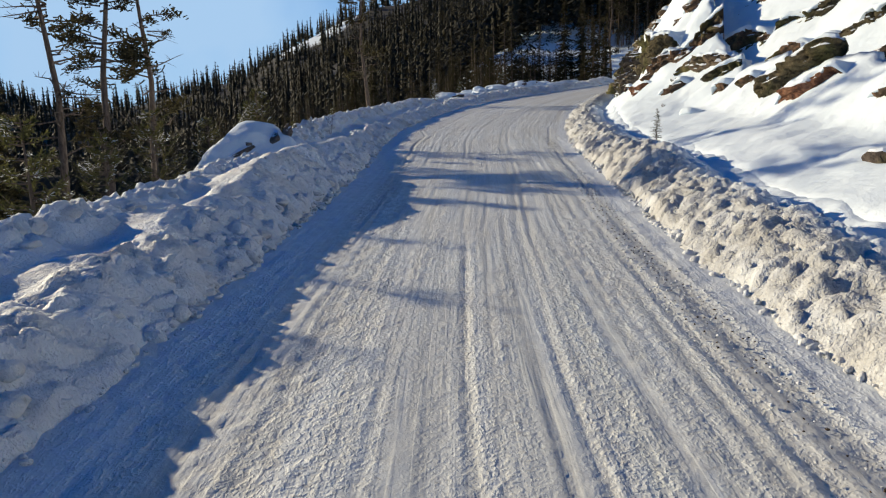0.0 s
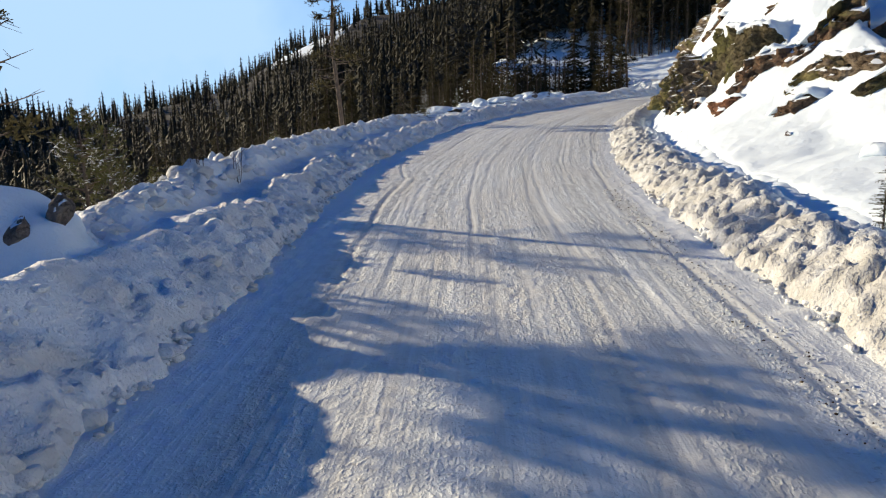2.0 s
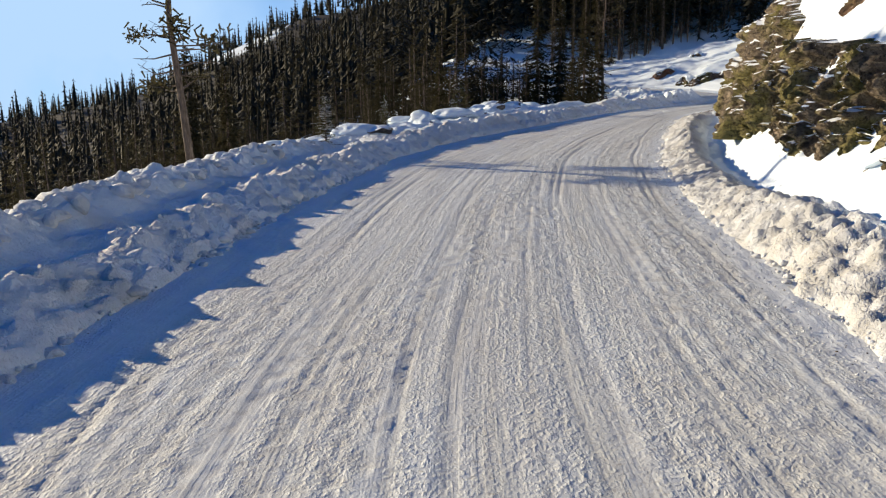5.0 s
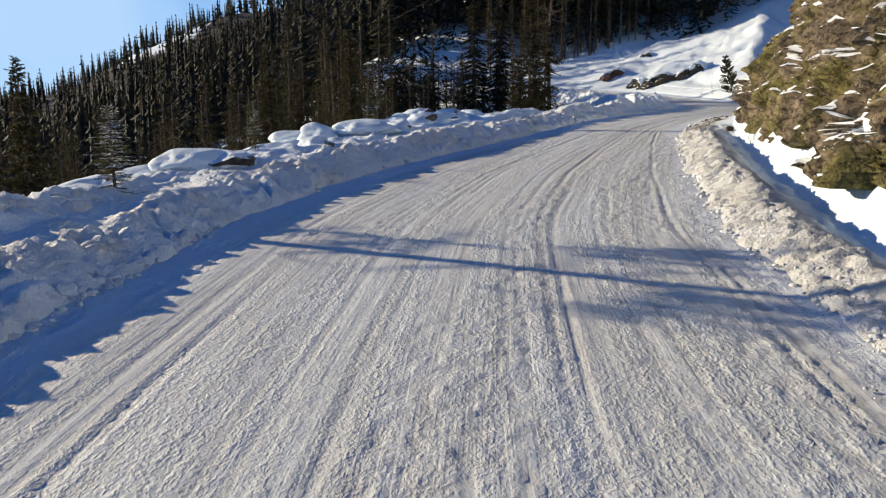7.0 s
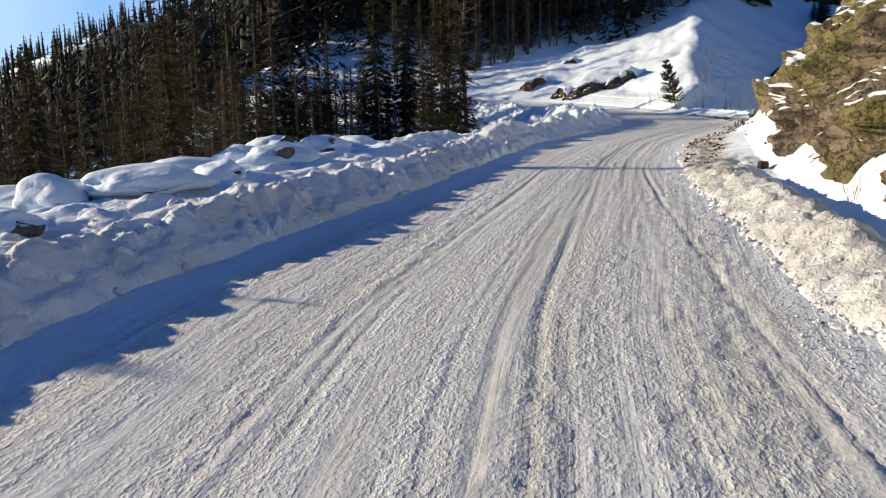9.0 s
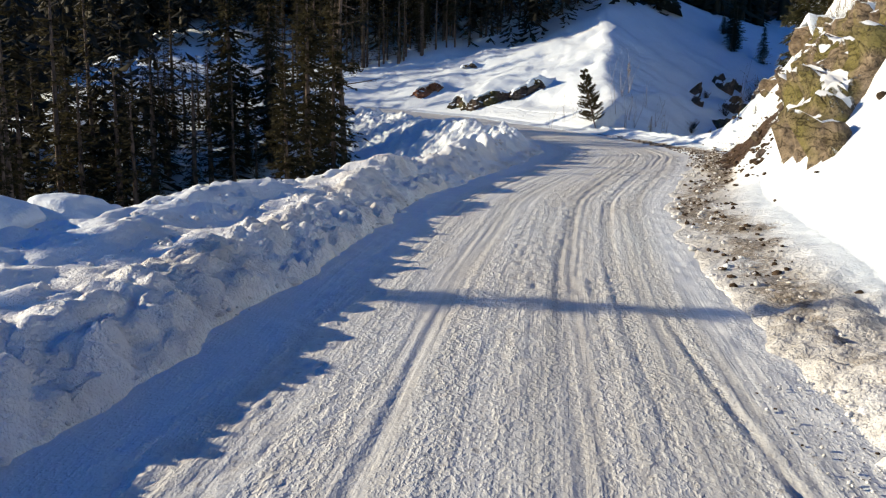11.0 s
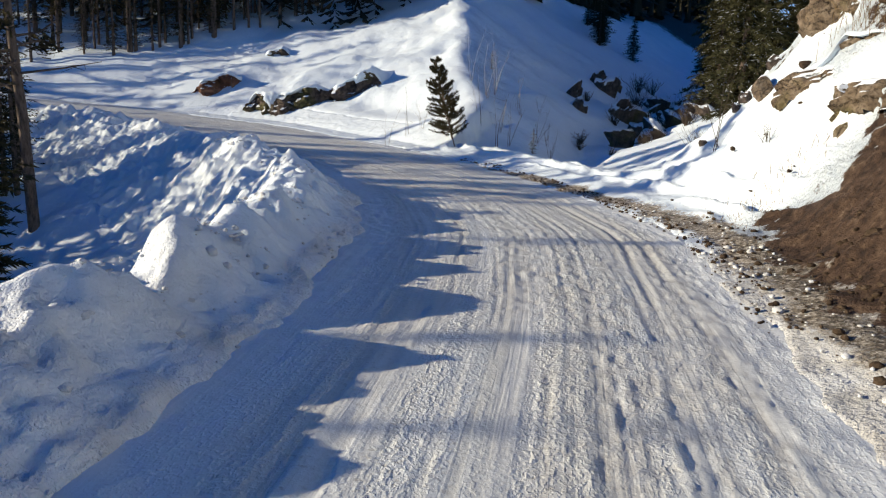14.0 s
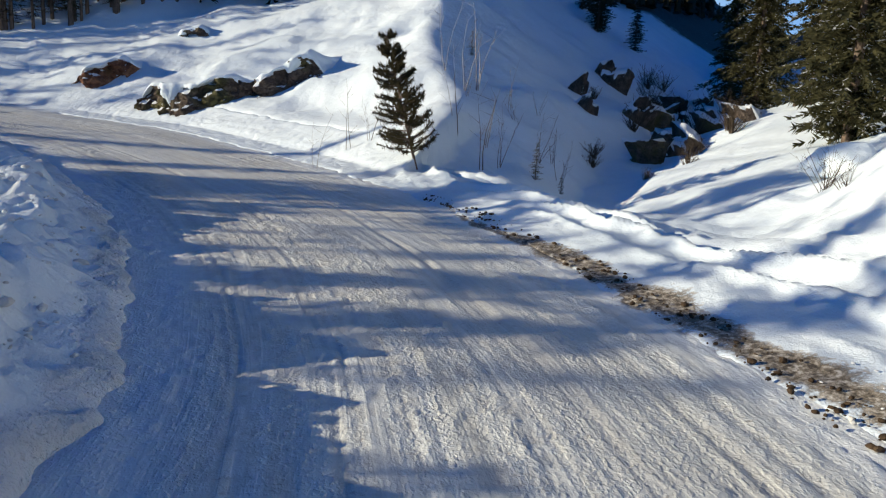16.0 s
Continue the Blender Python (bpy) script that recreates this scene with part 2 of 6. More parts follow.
def road_material():
    """Packed snow with grit ground into the tyre lines. The attribute cover holds tyre lines, loose snow, roadside grit and pits."""
    m = Mat("packed_snow", 0.68, 0.3)
    v = m.coords()
    lane = m.nt.nodes.new("ShaderNodeUVMap")
    lane.uv_map = "lane"
    cover = m.nt.nodes.new("ShaderNodeVertexColor")
    cover.layer_name = "cover"
    cs = m.node("ShaderNodeSeparateColor", Color=cover.outputs["Color"])
    tyres, loose, grit_f, pits = cs.outputs[0], cs.outputs[1], cs.outputs[2], cover.outputs["Alpha"]

    def lane_map(sx, sy):
        return m.node("ShaderNodeMapping", Vector=lane.outputs[0], Scale=(sx, sy, 1)).outputs[0]

    streak, fine_streak, blot = m.noise(lane_map(1.0, 0.03), 3.0, 4, 0.65), m.noise(lane_map(1.0, 0.07), 11.0, 3, 0.6), m.noise(lane_map(0.5, 0.14), 1.5, 4)
    crumbs, grain = m.noise(lane_map(1.0, 0.8), 30, 3, 0.65), m.noise(v, 75, 2)
    col = m.ramp(streak, [(0.32, (0.55, 0.565, 0.545)), (0.5, (0.63, 0.65, 0.64)), (0.70, (0.71, 0.735, 0.735))])
    col = m.mix(m.ramp(blot, [(0.38, (0.0,)), (0.72, (0.55,))]), col, (0.58, 0.555, 0.50))
    col = m.mix(m.ramp(fine_streak, [(0.34, (0.22,)), (0.50, (0.0,))]), col, (0.42, 0.40, 0.355))
    col = m.mix(m.math("MULTIPLY", tyres, m.ramp(crumbs, [(0.30, (0.65,)), (0.62, (0.15,))])), col, (0.36, 0.34, 0.30))
    col = m.mix(m.math("MULTIPLY", pits, 0.35), col, (0.38, 0.36, 0.325))
    col = m.mix(m.ramp(crumbs, [(0.27, (0.4,)), (0.34, (0.0,))]), col, (0.34, 0.32, 0.28))
    col = m.mix(m.math("MULTIPLY", loose, 0.7), col, (0.70, 0.735, 0.765))
    gn = m.noise(v, 14, 5, 0.7)
    grit = m.ramp(gn, [(0.38, (0.05, 0.042, 0.034)), (0.5, (0.20, 0.17, 0.13)), (0.66, (0.55, 0.52, 0.47))])
    col = m.mix(m.ramp(m.math("ADD", m.math("ADD", grit_f, m.math("MULTIPLY", m.math("SUBTRACT", m.noise(v, 1.5, 4, 0.65), 0.5), 1.3)), m.math("SUBTRACT", gn, 0.5)), [(0.48, (0.0,)), (0.66, (1.0,))]), col, grit)
    dashes = m.ramp(m.noise(lane_map(0.8, 1.0), 17, 3, 0.6), [(0.58, (0.0,)), (0.66, (1.0,))])
    col = m.mix(m.math("MULTIPLY", m.math("MULTIPLY", dashes, m.ramp(m.noise(lane_map(1.0, 0.03), 4.5, 3), [(0.42, (0.0,)), (0.62, (0.62,))])), m.math("SUBTRACT", 1.0, m.math("MULTIPLY", loose, 0.7))), col, (0.33, 0.31, 0.275))
    # broken crust: flat flakes with sharp edges, thick along some tyre lines
    crowd = m.ramp(m.noise(lane_map(1.0, 0.04), 2.4, 3), [(0.36, (0.15,)), (0.62, (1.0,))])
    flakes = m.ramp(m.noise(lane_map(1.0, 0.62), 15, 2, 0.5), [(0.46, (0.0,)), (0.66, (1.0,))])
    bits = m.ramp(m.noise(lane_map(1.0, 0.75), 33, 2, 0.5), [(0.48, (0.0,)), (0.66, (1.0,))])
    lines_ = m.ramp(m.noise(lane_map(1.0, 0.035), 17, 2, 0.5), [(0.46, (0.0,)), (0.56, (1.0,))])
    b = m.bump(lines_, 0.0016, 0.9)
    b = m.bump(m.math("MULTIPLY", m.math("MULTIPLY", flakes, crowd), m.math("SUBTRACT", 1.0, m.math("MULTIPLY", loose, 0.6))), 0.006, 1.0, b)
    b = m.bump(m.math("MULTIPLY", bits, crowd), 0.005, 1.0, b)
    return m.end(col, m.bump(grain, 0.003, 0.5, b))


def rock_material(name, stops, lichen=(0.20, 0.19, 0.05), lichen_at=0.62, snow_from=0.62):
    m = Mat(name, 0.9, 0.2)
    v = m.coords()
    big, mid, fine = m.noise(v, 0.7, 3), m.noise(v, 3.2, 6, 0.7), m.noise(v, 18, 5, 0.7)
    col = m.ramp(mid, stops)
    col = m.mix(m.ramp(big, [(lichen_at, (0.0,)), (lichen_at + 0.12, (0.75,))]), col, lichen)
    col = m.mix(m.ramp(fine, [(0.34, (0.75,)), (0.48, (0.0,))]), col, (0.045, 0.036, 0.03))
    up = m.math("ADD", up_facing(m), m.math("MULTIPLY", m.math("SUBTRACT", m.noise(v, 2.2, 5, 0.65), 0.5), 0.8))
    lies = m.ramp(up, [(snow_from, (0.0,)), (snow_from + 0.06, (1.0,))])
    col = m.mix(lies, col, (0.74, 0.775, 0.82))
    bare = m.math("SUBTRACT", 1.0, lies)
    stretched = m.coords(scale=(1, 1, 1.9))
    sway = m.node("ShaderNodeTexNoise", Vector=v, Scale=1.7, Detail=4.0, Roughness=0.65).outputs["Color"]
    cr = m.node("ShaderNodeTexVoronoi", Vector=m.node("ShaderNodeVectorMath", i0=stretched, i1=sway).outputs[0], Scale=2.6)
    cr.feature = "DISTANCE_TO_EDGE"
    # crevice shade put into the colour: bare stone darkens along the joints
    col = m.mix(m.math("MULTIPLY", m.ramp(m.math("ADD", cr.outputs["Distance"], m.math("MULTIPLY", m.math("SUBTRACT", fine, 0.5), 0.16)), [(0.0, (0.5,)), (0.05, (0.0,))]), bare), col, (0.04, 0.032, 0.026))
    b = m.bump(m.math("MULTIPLY", m.ramp(cr.outputs["Distance"], [(0.0, (0.0,)), (0.10, (1.0,))]), bare), 0.06, 0.8)
    b = m.bump(m.math("MULTIPLY", mid, bare), 0.14, 0.9, b)
    b = m.bump(m.math("MULTIPLY", fine, bare), 0.04, 0.9, b)
    return m.end(col, b)


def needle_material(name, dark, light, snow_share, thin=0.4):
    m = Mat(name, 0.75, 0.15)
    v = m.coords()
    rnd = m.nt.nodes.new("ShaderNodeObjectInfo").outputs["Random"]
    n = m.noise(v, 6, 3)
    col = m.ramp(n, [(0.3, dark), (0.7, light)])
    col = m.mix(m.math("MULTIPLY", rnd, 0.35), col, (0.07, 0.06, 0.025))
    up = m.math("ADD", m.math("ABSOLUTE", up_facing(m)), m.math("MULTIPLY", m.math("SUBTRACT", m.noise(v, 2.5, 3), 0.5), 1.6))
    col = m.mix(m.ramp(up, [(1.0 - snow_share, (0.0,)), (1.05 - snow_share, (0.9,))]), col, (0.8, 0.81, 0.84))
    m.end(col)
    # thin needles let some light through
    through_ = m.node("ShaderNodeBsdfTranslucent", Color=col)
    both = m.node("ShaderNodeMixShader", i0=thin, i1=m.bsdf.outputs[0], i2=through_.outputs[0])
    m.put(m.nt.nodes["Material Output"], "Surface", both.outputs[0])
    return m.m


def bark_material(name, dark, light):
    m = Mat(name, 0.9, 0.15)
    v = m.coords(scale=(1, 1, 0.25))
    n = m.noise(v, 14, 5, 0.7)
    return m.end(m.ramp(n, [(0.3, dark), (0.7, light)]), m.bump(n, 0.03))


def ploughed_material():
    """Crumbly snow thrown up by the plough, faintly stained by grit."""
    m = Mat("ploughed_snow", 0.8, 0.2)
    v = m.coords()
    big, fine, grain = m.noise(v, 1.1, 4), m.noise(v, 9, 5, 0.7), m.noise(v, 45, 3)
    col = m.ramp(big, [(0.32, (0.55, 0.54, 0.51)), (0.55, (0.67, 0.68, 0.69)), (0.75, (0.74, 0.77, 0.80))])
    col = m.mix(m.ramp(fine, [(0.30, (0.55,)), (0.40, (0.0,))]), col, (0.38, 0.34, 0.28))
    b = m.bump(fine, 0.06, 0.8)
    return m.end(col, m.bump(grain, 0.012, 0.7, b))


PLOUGHED = ploughed_material()
SNOW = snow_material()
DIRT = dirt_material()
GROUND = ground_material()
ROAD = road_material()
ROCK_TAN = rock_material("tan_rock", [(0.3, (0.07, 0.05, 0.035)), (0.48, (0.18, 0.135, 0.09)), (0.7, (0.31, 0.25, 0.18))], lichen=(0.13, 0.12, 0.03), lichen_at=0.54, snow_from=0.62)
ROCK_DARK = rock_material("dark_rock", [(0.3, (0.035, 0.03, 0.028)), (0.5, (0.11, 0.085, 0.07)), (0.7, (0.22, 0.17, 0.13))], lichen=(0.10, 0.10, 0.03), lichen_at=0.52, snow_from=0.60)
ROCK_SLOPE = rock_material("banded_rock", [(0.28, (0.03, 0.024, 0.02)), (0.44, (0.11, 0.08, 0.055)), (0.56, (0.19, 0.11, 0.065)), (0.70, (0.27, 0.20, 0.12))], lichen=(0.085, 0.085, 0.025), lichen_at=0.50, snow_from=0.66)
ROCK_GREEN = rock_material("mossy_rock", [(0.28, (0.03, 0.028, 0.016)), (0.46, (0.085, 0.072, 0.038)), (0.62, (0.13, 0.105, 0.06)), (0.75, (0.22, 0.18, 0.12))], lichen=(0.105, 0.105, 0.03), lichen_at=0.48, snow_from=0.66)
ROCK_BARE = rock_material("bare_boulder", [(0.3, (0.06, 0.05, 0.045)), (0.5, (0.16, 0.13, 0.11)), (0.7, (0.26, 0.22, 0.18))], lichen=(0.16, 0.14, 0.08), snow_from=0.75)
ROCK_RUST = rock_material("rusty_rock", [(0.3, (0.06, 0.03, 0.02)), (0.5, (0.24, 0.11, 0.06)), (0.7, (0.30, 0.18, 0.11))], lichen=(0.10, 0.09, 0.03), snow_from=0.62)
ROCK_CLIFF = rock_material("cliff_rock", [(0.28, (0.035, 0.03, 0.024)), (0.42, (0.14, 0.11, 0.08)), (0.54, (0.24, 0.19, 0.13)), (0.66, (0.33, 0.26, 0.18)), (0.78, (0.30, 0.28, 0.25))], lichen=(0.18, 0.165, 0.04), lichen_at=0.45, snow_from=0.74)
SPRUCE = needle_material("spruce_needles", (0.018, 0.018, 0.010), (0.062, 0.053, 0.027), -0.04)
NEEDLE_SNOWY = needle_material("snowy_needles", (0.030, 0.032, 0.014), (0.095, 0.088, 0.040), 0.04)
SPRUCE_FAR = needle_material("far_needles", (0.012, 0.013, 0.011), (0.038, 0.036, 0.026), -0.12, 0.12)
YOUNG = needle_material("young_spruce_needles", (0.035, 0.045, 0.02), (0.12, 0.12, 0.05), 0.22)
PINE = needle_material("pine_needles", (0.05, 0.058, 0.02), (0.15, 0.145, 0.05), 0.22)
BARK = bark_material("conifer_bark", (0.045, 0.034, 0.026), (0.20, 0.15, 0.115))
STRAW = bark_material("dry_straw", (0.12, 0.075, 0.03), (0.28, 0.19, 0.08))
PALE = bark_material("pale_bark", (0.15, 0.14, 0.13), (0.36, 0.34, 0.32))
TWIG = bark_material("bare_twig", (0.035, 0.026, 0.02), (0.11, 0.085, 0.06))

# ---- the road's plan ----
LEFT = [(-2.5, -12), (-2.5, 4.7), (-2.3, 9.8), (-2.1, 14), (-2.0, 20), (-2.2, 25), (-1.9, 32), (-0.5, 40), (1.1, 46.5), (3.5, 51.1), (6.0, 53.8), (7.9, 56.0), (10.8, 59.7),
        (14.3, 65.5), (19.4, 70.0), (21.9, 72.8), (23.7, 76.2), (24.8, 80.2), (25.4, 84), (25.6, 90), (24.6, 96), (21.0, 102.5), (14, 108), (2, 113), (-14, 117)]
RIGHT = [(2.7, -12), (2.8, 5), (2.95, 10), (3.3, 15), (3.7, 21), (4.2, 25), (5.2, 32), (6.8, 40), (8.5, 46.1), (10.3, 50.4), (11.8, 53.9), (12.9, 56.2), (15.0, 60.4),
         (18.7, 64.7), (23.9, 70.3), (26.7, 73.6), (28.5, 76.9), (29.9, 79.7), (31.0, 84), (31.3, 90), (30.4, 97), (26, 105.5), (17.5, 113), (4, 119), (-13, 123)]
HEIGHTS = [-0.15, 0.05, 0.14, 0.2, 0.3, 0.36, 0.48, 0.8, 1.1, 1.42, 1.68, 1.84, 2.08, 2.32, 2.58, 2.72, 2.84, 2.96, 3.12, 3.45, 3.95, 4.55, 5.2, 6.0, 7.0]


def smooth_line(points, n=900):
    p = np.array(points, float)
    k = np.arange(len(p))
    t = np.linspace(0, len(p) - 1, n)
    out = np.array([np.interp(t, k, p[:, c]) for c in range(p.shape[1])]).T
    w = np.hanning(31)
    w /= w.sum()
    pad = np.vstack([2 * out[:1] - out[15:0:-1], out, 2 * out[-1:] - out[-2:-17:-1]])
    return np.array([np.convolve(pad[:, c], w, "valid") for c in range(p.shape[1])]).T


EDGE_L, EDGE_R = smooth_line(LEFT), smooth_line(RIGHT)
MID = (EDGE_L + EDGE_R) / 2
HALF = np.linalg.norm(EDGE_L - EDGE_R, axis=1) / 2
ROAD_Z = smooth_line([(z,) for z in HEIGHTS])[:, 0]
TANG = np.gradient(MID, axis=0)
TANG /= np.linalg.norm(TANG, axis=1)[:, None]
ALONG = np.r_[0, np.cumsum(np.linalg.norm(np.diff(MID, axis=0), axis=1))]
Y_OF = MID[:, 1]


def lane_of(x, y):
    """For arrays of places: index along the road, and signed metres from its middle (right is positive)."""
    x, y = np.ravel(x), np.ravel(y)
    idx, off, frac = np.empty(len(x), int), np.empty(len(x)), np.empty(len(x))
    for a in range(0, len(x), 4000):
        dx, dy = x[a:a + 4000, None] - MID[None, :, 0], y[a:a + 4000, None] - MID[None, :, 1]
        d = dx * dx + dy * dy
        i = d.argmin(1)
        r = np.arange(len(i))
        side = dx[r, i] * TANG[i, 1] - dy[r, i] * TANG[i, 0]
        idx[a:a + 4000], off[a:a + 4000] = i, np.sign(side) * np.sqrt(d[r, i])
        frac[a:a + 4000] = dx[r, i] * TANG[i, 0] + dy[r, i] * TANG[i, 1]
    return idx, off, ALONG[idx] + frac


# ---- value noise on arrays ----
_tab = np.random.RandomState(7).rand(256, 256)


def vnoise(x, y):
    xi, yi = np.floor(x).astype(int), np.floor(y).astype(int)
    fx, fy = x - xi, y - yi
    fx, fy = fx * fx * (3 - 2 * fx), fy * fy * (3 - 2 * fy)
    a, b = _tab[xi & 255, yi & 255], _tab[(xi + 1) & 255, yi & 255]
    c, d = _tab[xi & 255, (yi + 1) & 255], _tab[(xi + 1) & 255, (yi + 1) & 255]
    return (a * (1 - fx) + b * fx) * (1 - fy) + (c * (1 - fx) + d * fx) * fy - 0.5


def fbm(x, y, scale, octaves=4):
    out, amp, s = 0, 1.0, 1.0 / scale
    for k in range(octaves):
        out = out + amp * vnoise(x * s + 17.3 * k, y * s - 9.1 * k)
        amp, s = amp * 0.5, s * 2.03
    return out


def step(a, b, v):
    t = np.clip((v - a) / (b - a), 0, 1)
    return t * t * (3 - 2 * t)


def soft_min(a, b, k=1.0):
    h = np.clip(0.5 + 0.5 * (b - a) / k, 0, 1)
    return b * (1 - h) + a * h - k * h * (1 - h)


# ridge line of the mountain: degrees right of north, degrees above the horizon
RIDGE_AZ = [-180, -100, -60, -40, -31, -27, -25, -20, -15, -11, -7, 0, 12, 30, 60, 180]
RIDGE_EL = [4, 4, 3.5, 3.5, 2.0, 0.2, -0.4, 1.0, 2.4, 4.7, 6.6, 8.6, 11, 14, 14, 10]


def mountain(x, y):
    r = np.hypot(x, y)
    az = np.degrees(np.arctan2(x, y))
    el = np.interp(az, RIDGE_AZ, RIDGE_EL)
    top = 480 * np.tan(np.radians(el)) - 6
    base = np.interp(az, [-180, -70, -12, 4, 60, 180], [-16, -30, -26, -3, 4, 0])
    t = np.clip((r - 60) / (480 - 60), 0, 1)
    floor = base + (top - base) * (0.25 * t + 0.75 * t ** 1.7)
    beyond = np.clip(r - 480, 0, None)
    return np.where(r > 480, top - beyond * 0.12, floor) + fbm(x, y, 60, 3) * np.clip(r / 90 - 0.3, 0, 1) * 7


# the rock cut: along y, metres from the road's edge to its foot, and its height
CUT_Y = [30, 33, 36, 40, 46, 50, 55, 60, 61.5, 64, 68, 72]
CUT_FOOT = [3.8, 3.4, 2.9, 2.5, 2.15, 2.1, 1.9, 2.1, 2.9, 3.1, 2.9, 2.7]
CUT_TALL = [0.0, 0.0, 1.0, 1.4, 2.0, 2.8, 5.0, 5.0, 4.6, 4.4, 4.4, 4.4]
CUT_RUN = [0.34, 0.34, 0.34, 0.34, 0.34, 0.36, 0.46, 0.55, 0.68, 0.85, 0.85, 0.85]


def land(x, y):
    """Height of the ground, metres across and along the road, and the shares of road, grit, soil and dark forest floor.
    """
    x, y = np.ravel(np.asarray(x, float)), np.ravel(np.asarray(y, float))
    i, u, s = lane_of(x, y)
    zr, hw, yy = ROAD_Z[i], HALF[i], Y_OF[i]
    dl, dr = -u - hw, u - hw
    lump = fbm(x, y, 0.9, 3) + 0.6 * fbm(x + 40, y, 0.42, 2)
    # left: ploughed berm, shelf, older outer ridge, then the slope into the valley
    wide = step(43, 50, yy) * (1 - step(58.5, 62.5, yy))
    after = step(60.5, 68, yy)
    berm = np.interp(dl, [0, 0.25, 0.65, 1.0, 1.6, 2.3, 3.2, 4.2], [0, 0.18, 0.52, 0.62, 0.52, 0.74, 0.35, -0.1])
    inner, outer = np.interp(yy, [4, 10, 14, 17, 22, 36, 44], [0.70, 0.72, 0.85, 0.75, 0.52, 0.50, 0.52]), np.interp(yy, [4, 9, 12, 18, 22, 26, 36, 44], [0.72, 0.62, 0.42, 0.42, 0.72, 0.9, 0.95, 0.75])
    berm = berm * (inner + (outer - inner) * step(0.9, 2.0, dl))
    mound = np.exp(-((yy - 14.5) / 4.0) ** 2)
    berm = berm + 0.32 * mound * step(0.4, 1.2, dl) * (1 - step(1.5, 2.7, dl))
    berm_w = np.interp(dl, [0, 0.25, 0.6, 0.9, 1.7, 3.2, 4.6, 6.0], [0, 0.12, 0.31, 0.37, 0.30, 0.34, 0.30, -0.3])
    berm_a = np.interp(dl, [0, 0.4, 0.9, 1.3, 1.8, 2.6], [0, 0.14, 0.50, 0.60, 0.30, -0.5])
    berm = berm * (1 - wide) + berm_w * wide
    berm = berm * (1 - after) + berm_a * after
    berm = berm * (1 - 0.75 * step(84, 90, yy))
    left = zr + berm * (1 + 0.35 * fbm(s, s * 0 + 3, 4.0, 3)) + lump * (0.16 + 0.14 * after) * step(0.1, 0.8, dl)
    brow = 4.2 + 1.8 * wide - 2.2 * after
    drop = zr - 0.1 - 0.2 * wide - 0.25 * after - 0.62 * np.clip(dl - brow, 0, None)
    m = mountain(x, y)
    low = np.maximum(drop, m)
    # the hollow inside the bend
    ga, gq = (22.5 - x) * 0.97 + (y - 79) * 0.22, (22.5 - x) * -0.22 + (y - 79) * 0.97
    nat = 3.3 - 0.10 * np.clip(22 - x, 0, None) + 0.04 * np.clip(y - 88, 0, None) - np.clip(1.5 + 0.48 * ga, 0, 8.5) * np.exp(-(gq / np.where(gq > 0, 12.5, 14.0)) ** 2) + fbm(x, y, 6, 4) * 1.0
    nw = step(66, 75, y)
    far_left = step(30, 60, dl)
    low = low * (1 - nw) + (nat * (1 - far_left) + np.maximum(nat, m) * far_left) * nw
    t = step(brow - 1.1, brow + 1.4 + 0.8 * after, dl)
    left = left * (1 - t) + (low + lump * 0.12) * t
    # right: berm, ditch, apron, rock cut and the slope over it
    berm_r = np.interp(dr, [0, 0.3, 0.7, 1.1, 1.7, 2.2], [0, 0.2, 0.42, 0.46, 0.30, 0.32]) * (1 - step(36, 42, yy)) + np.interp(dr, [0, 0.25, 0.5, 0.75, 1.0, 1.25, 1.7, 2.0], [0, 0.10, 0.20, 0.24, 0.12, -0.04, -0.04, 0.12]) * step(36, 42, yy)
    berm_soft = np.interp(dr, [0, 0.4, 0.9, 1.6, 2.2], [0, 0.06, 0.14, 0.28, 0.42])
    soft = step(57, 61, yy)
    berm_r = (berm_r * (1 + 0.5 * fbm(s, s * 0 + 9, 3.0, 3)) + lump * 0.10 * step(0.05, 0.5, dr)) * (1 - soft) + (berm_soft + lump * 0.06 * step(0.05, 0.5, dr)) * soft
    k = np.clip(dr - 1.7, 0, None)
    gentle = 0.30 * np.minimum(k, 2.4) + 0.80 * np.clip(k - 2.4, 0, None)
    foot, tall = np.interp(yy, CUT_Y, CUT_FOOT), np.interp(yy, CUT_Y, CUT_TALL)
    over = np.clip(dr - foot - 0.35 * step(34, 37, yy) * (1 - step(60, 62, yy)), 0, None)
    run = np.interp(yy, CUT_Y, CUT_RUN)
    rise = np.minimum(over / run, tall)
    apron = 0.95 * np.minimum(np.clip(dr - 1.55, 0, None), np.clip(foot - 1.2, 0.3, None))
    cut = apron + rise + np.interp(yy, [34, 40, 50, 54], [0.95, 1.4, 1.4, 0.95]) * np.clip(over - tall * run, 0, 5) + 0.6 * np.clip(over - tall * run - 5, 0, None)
    cut = cut + 0.5 * step(0.9, 1.7, dr) * (1 - step(2.4, 4.2, dr)) * step(65.2, 67.2, yy) * (1 - step(71.0, 73.0, yy)) * step(60, 62, yy)
    wc = step(26, 36, yy)
    cut = gentle * (1 - wc) + cut * wc
    ledges = fbm(x, y, 2.6, 4) * np.interp(yy, [30, 44], [0.42, 0.8]) * step(0.8, 4, k) * (1 - 0.7 * wc * (1 - step(62, 65, yy)))
    right = zr + berm_r + cut + ledges
    # the gully and the spur beyond it
    a_ax, q = (x - 33.5) * 0.88 + (y - 83.0) * 0.47, -(x - 33.5) * 0.47 + (y - 83.0) * 0.88
    axis_z = 2.3 + 0.10 * a_ax
    shade_face = axis_z + 0.68 * q + fbm(x, y, 7, 4) * 0.8 + fbm(x + 7, y, 2.2, 3) * 0.45
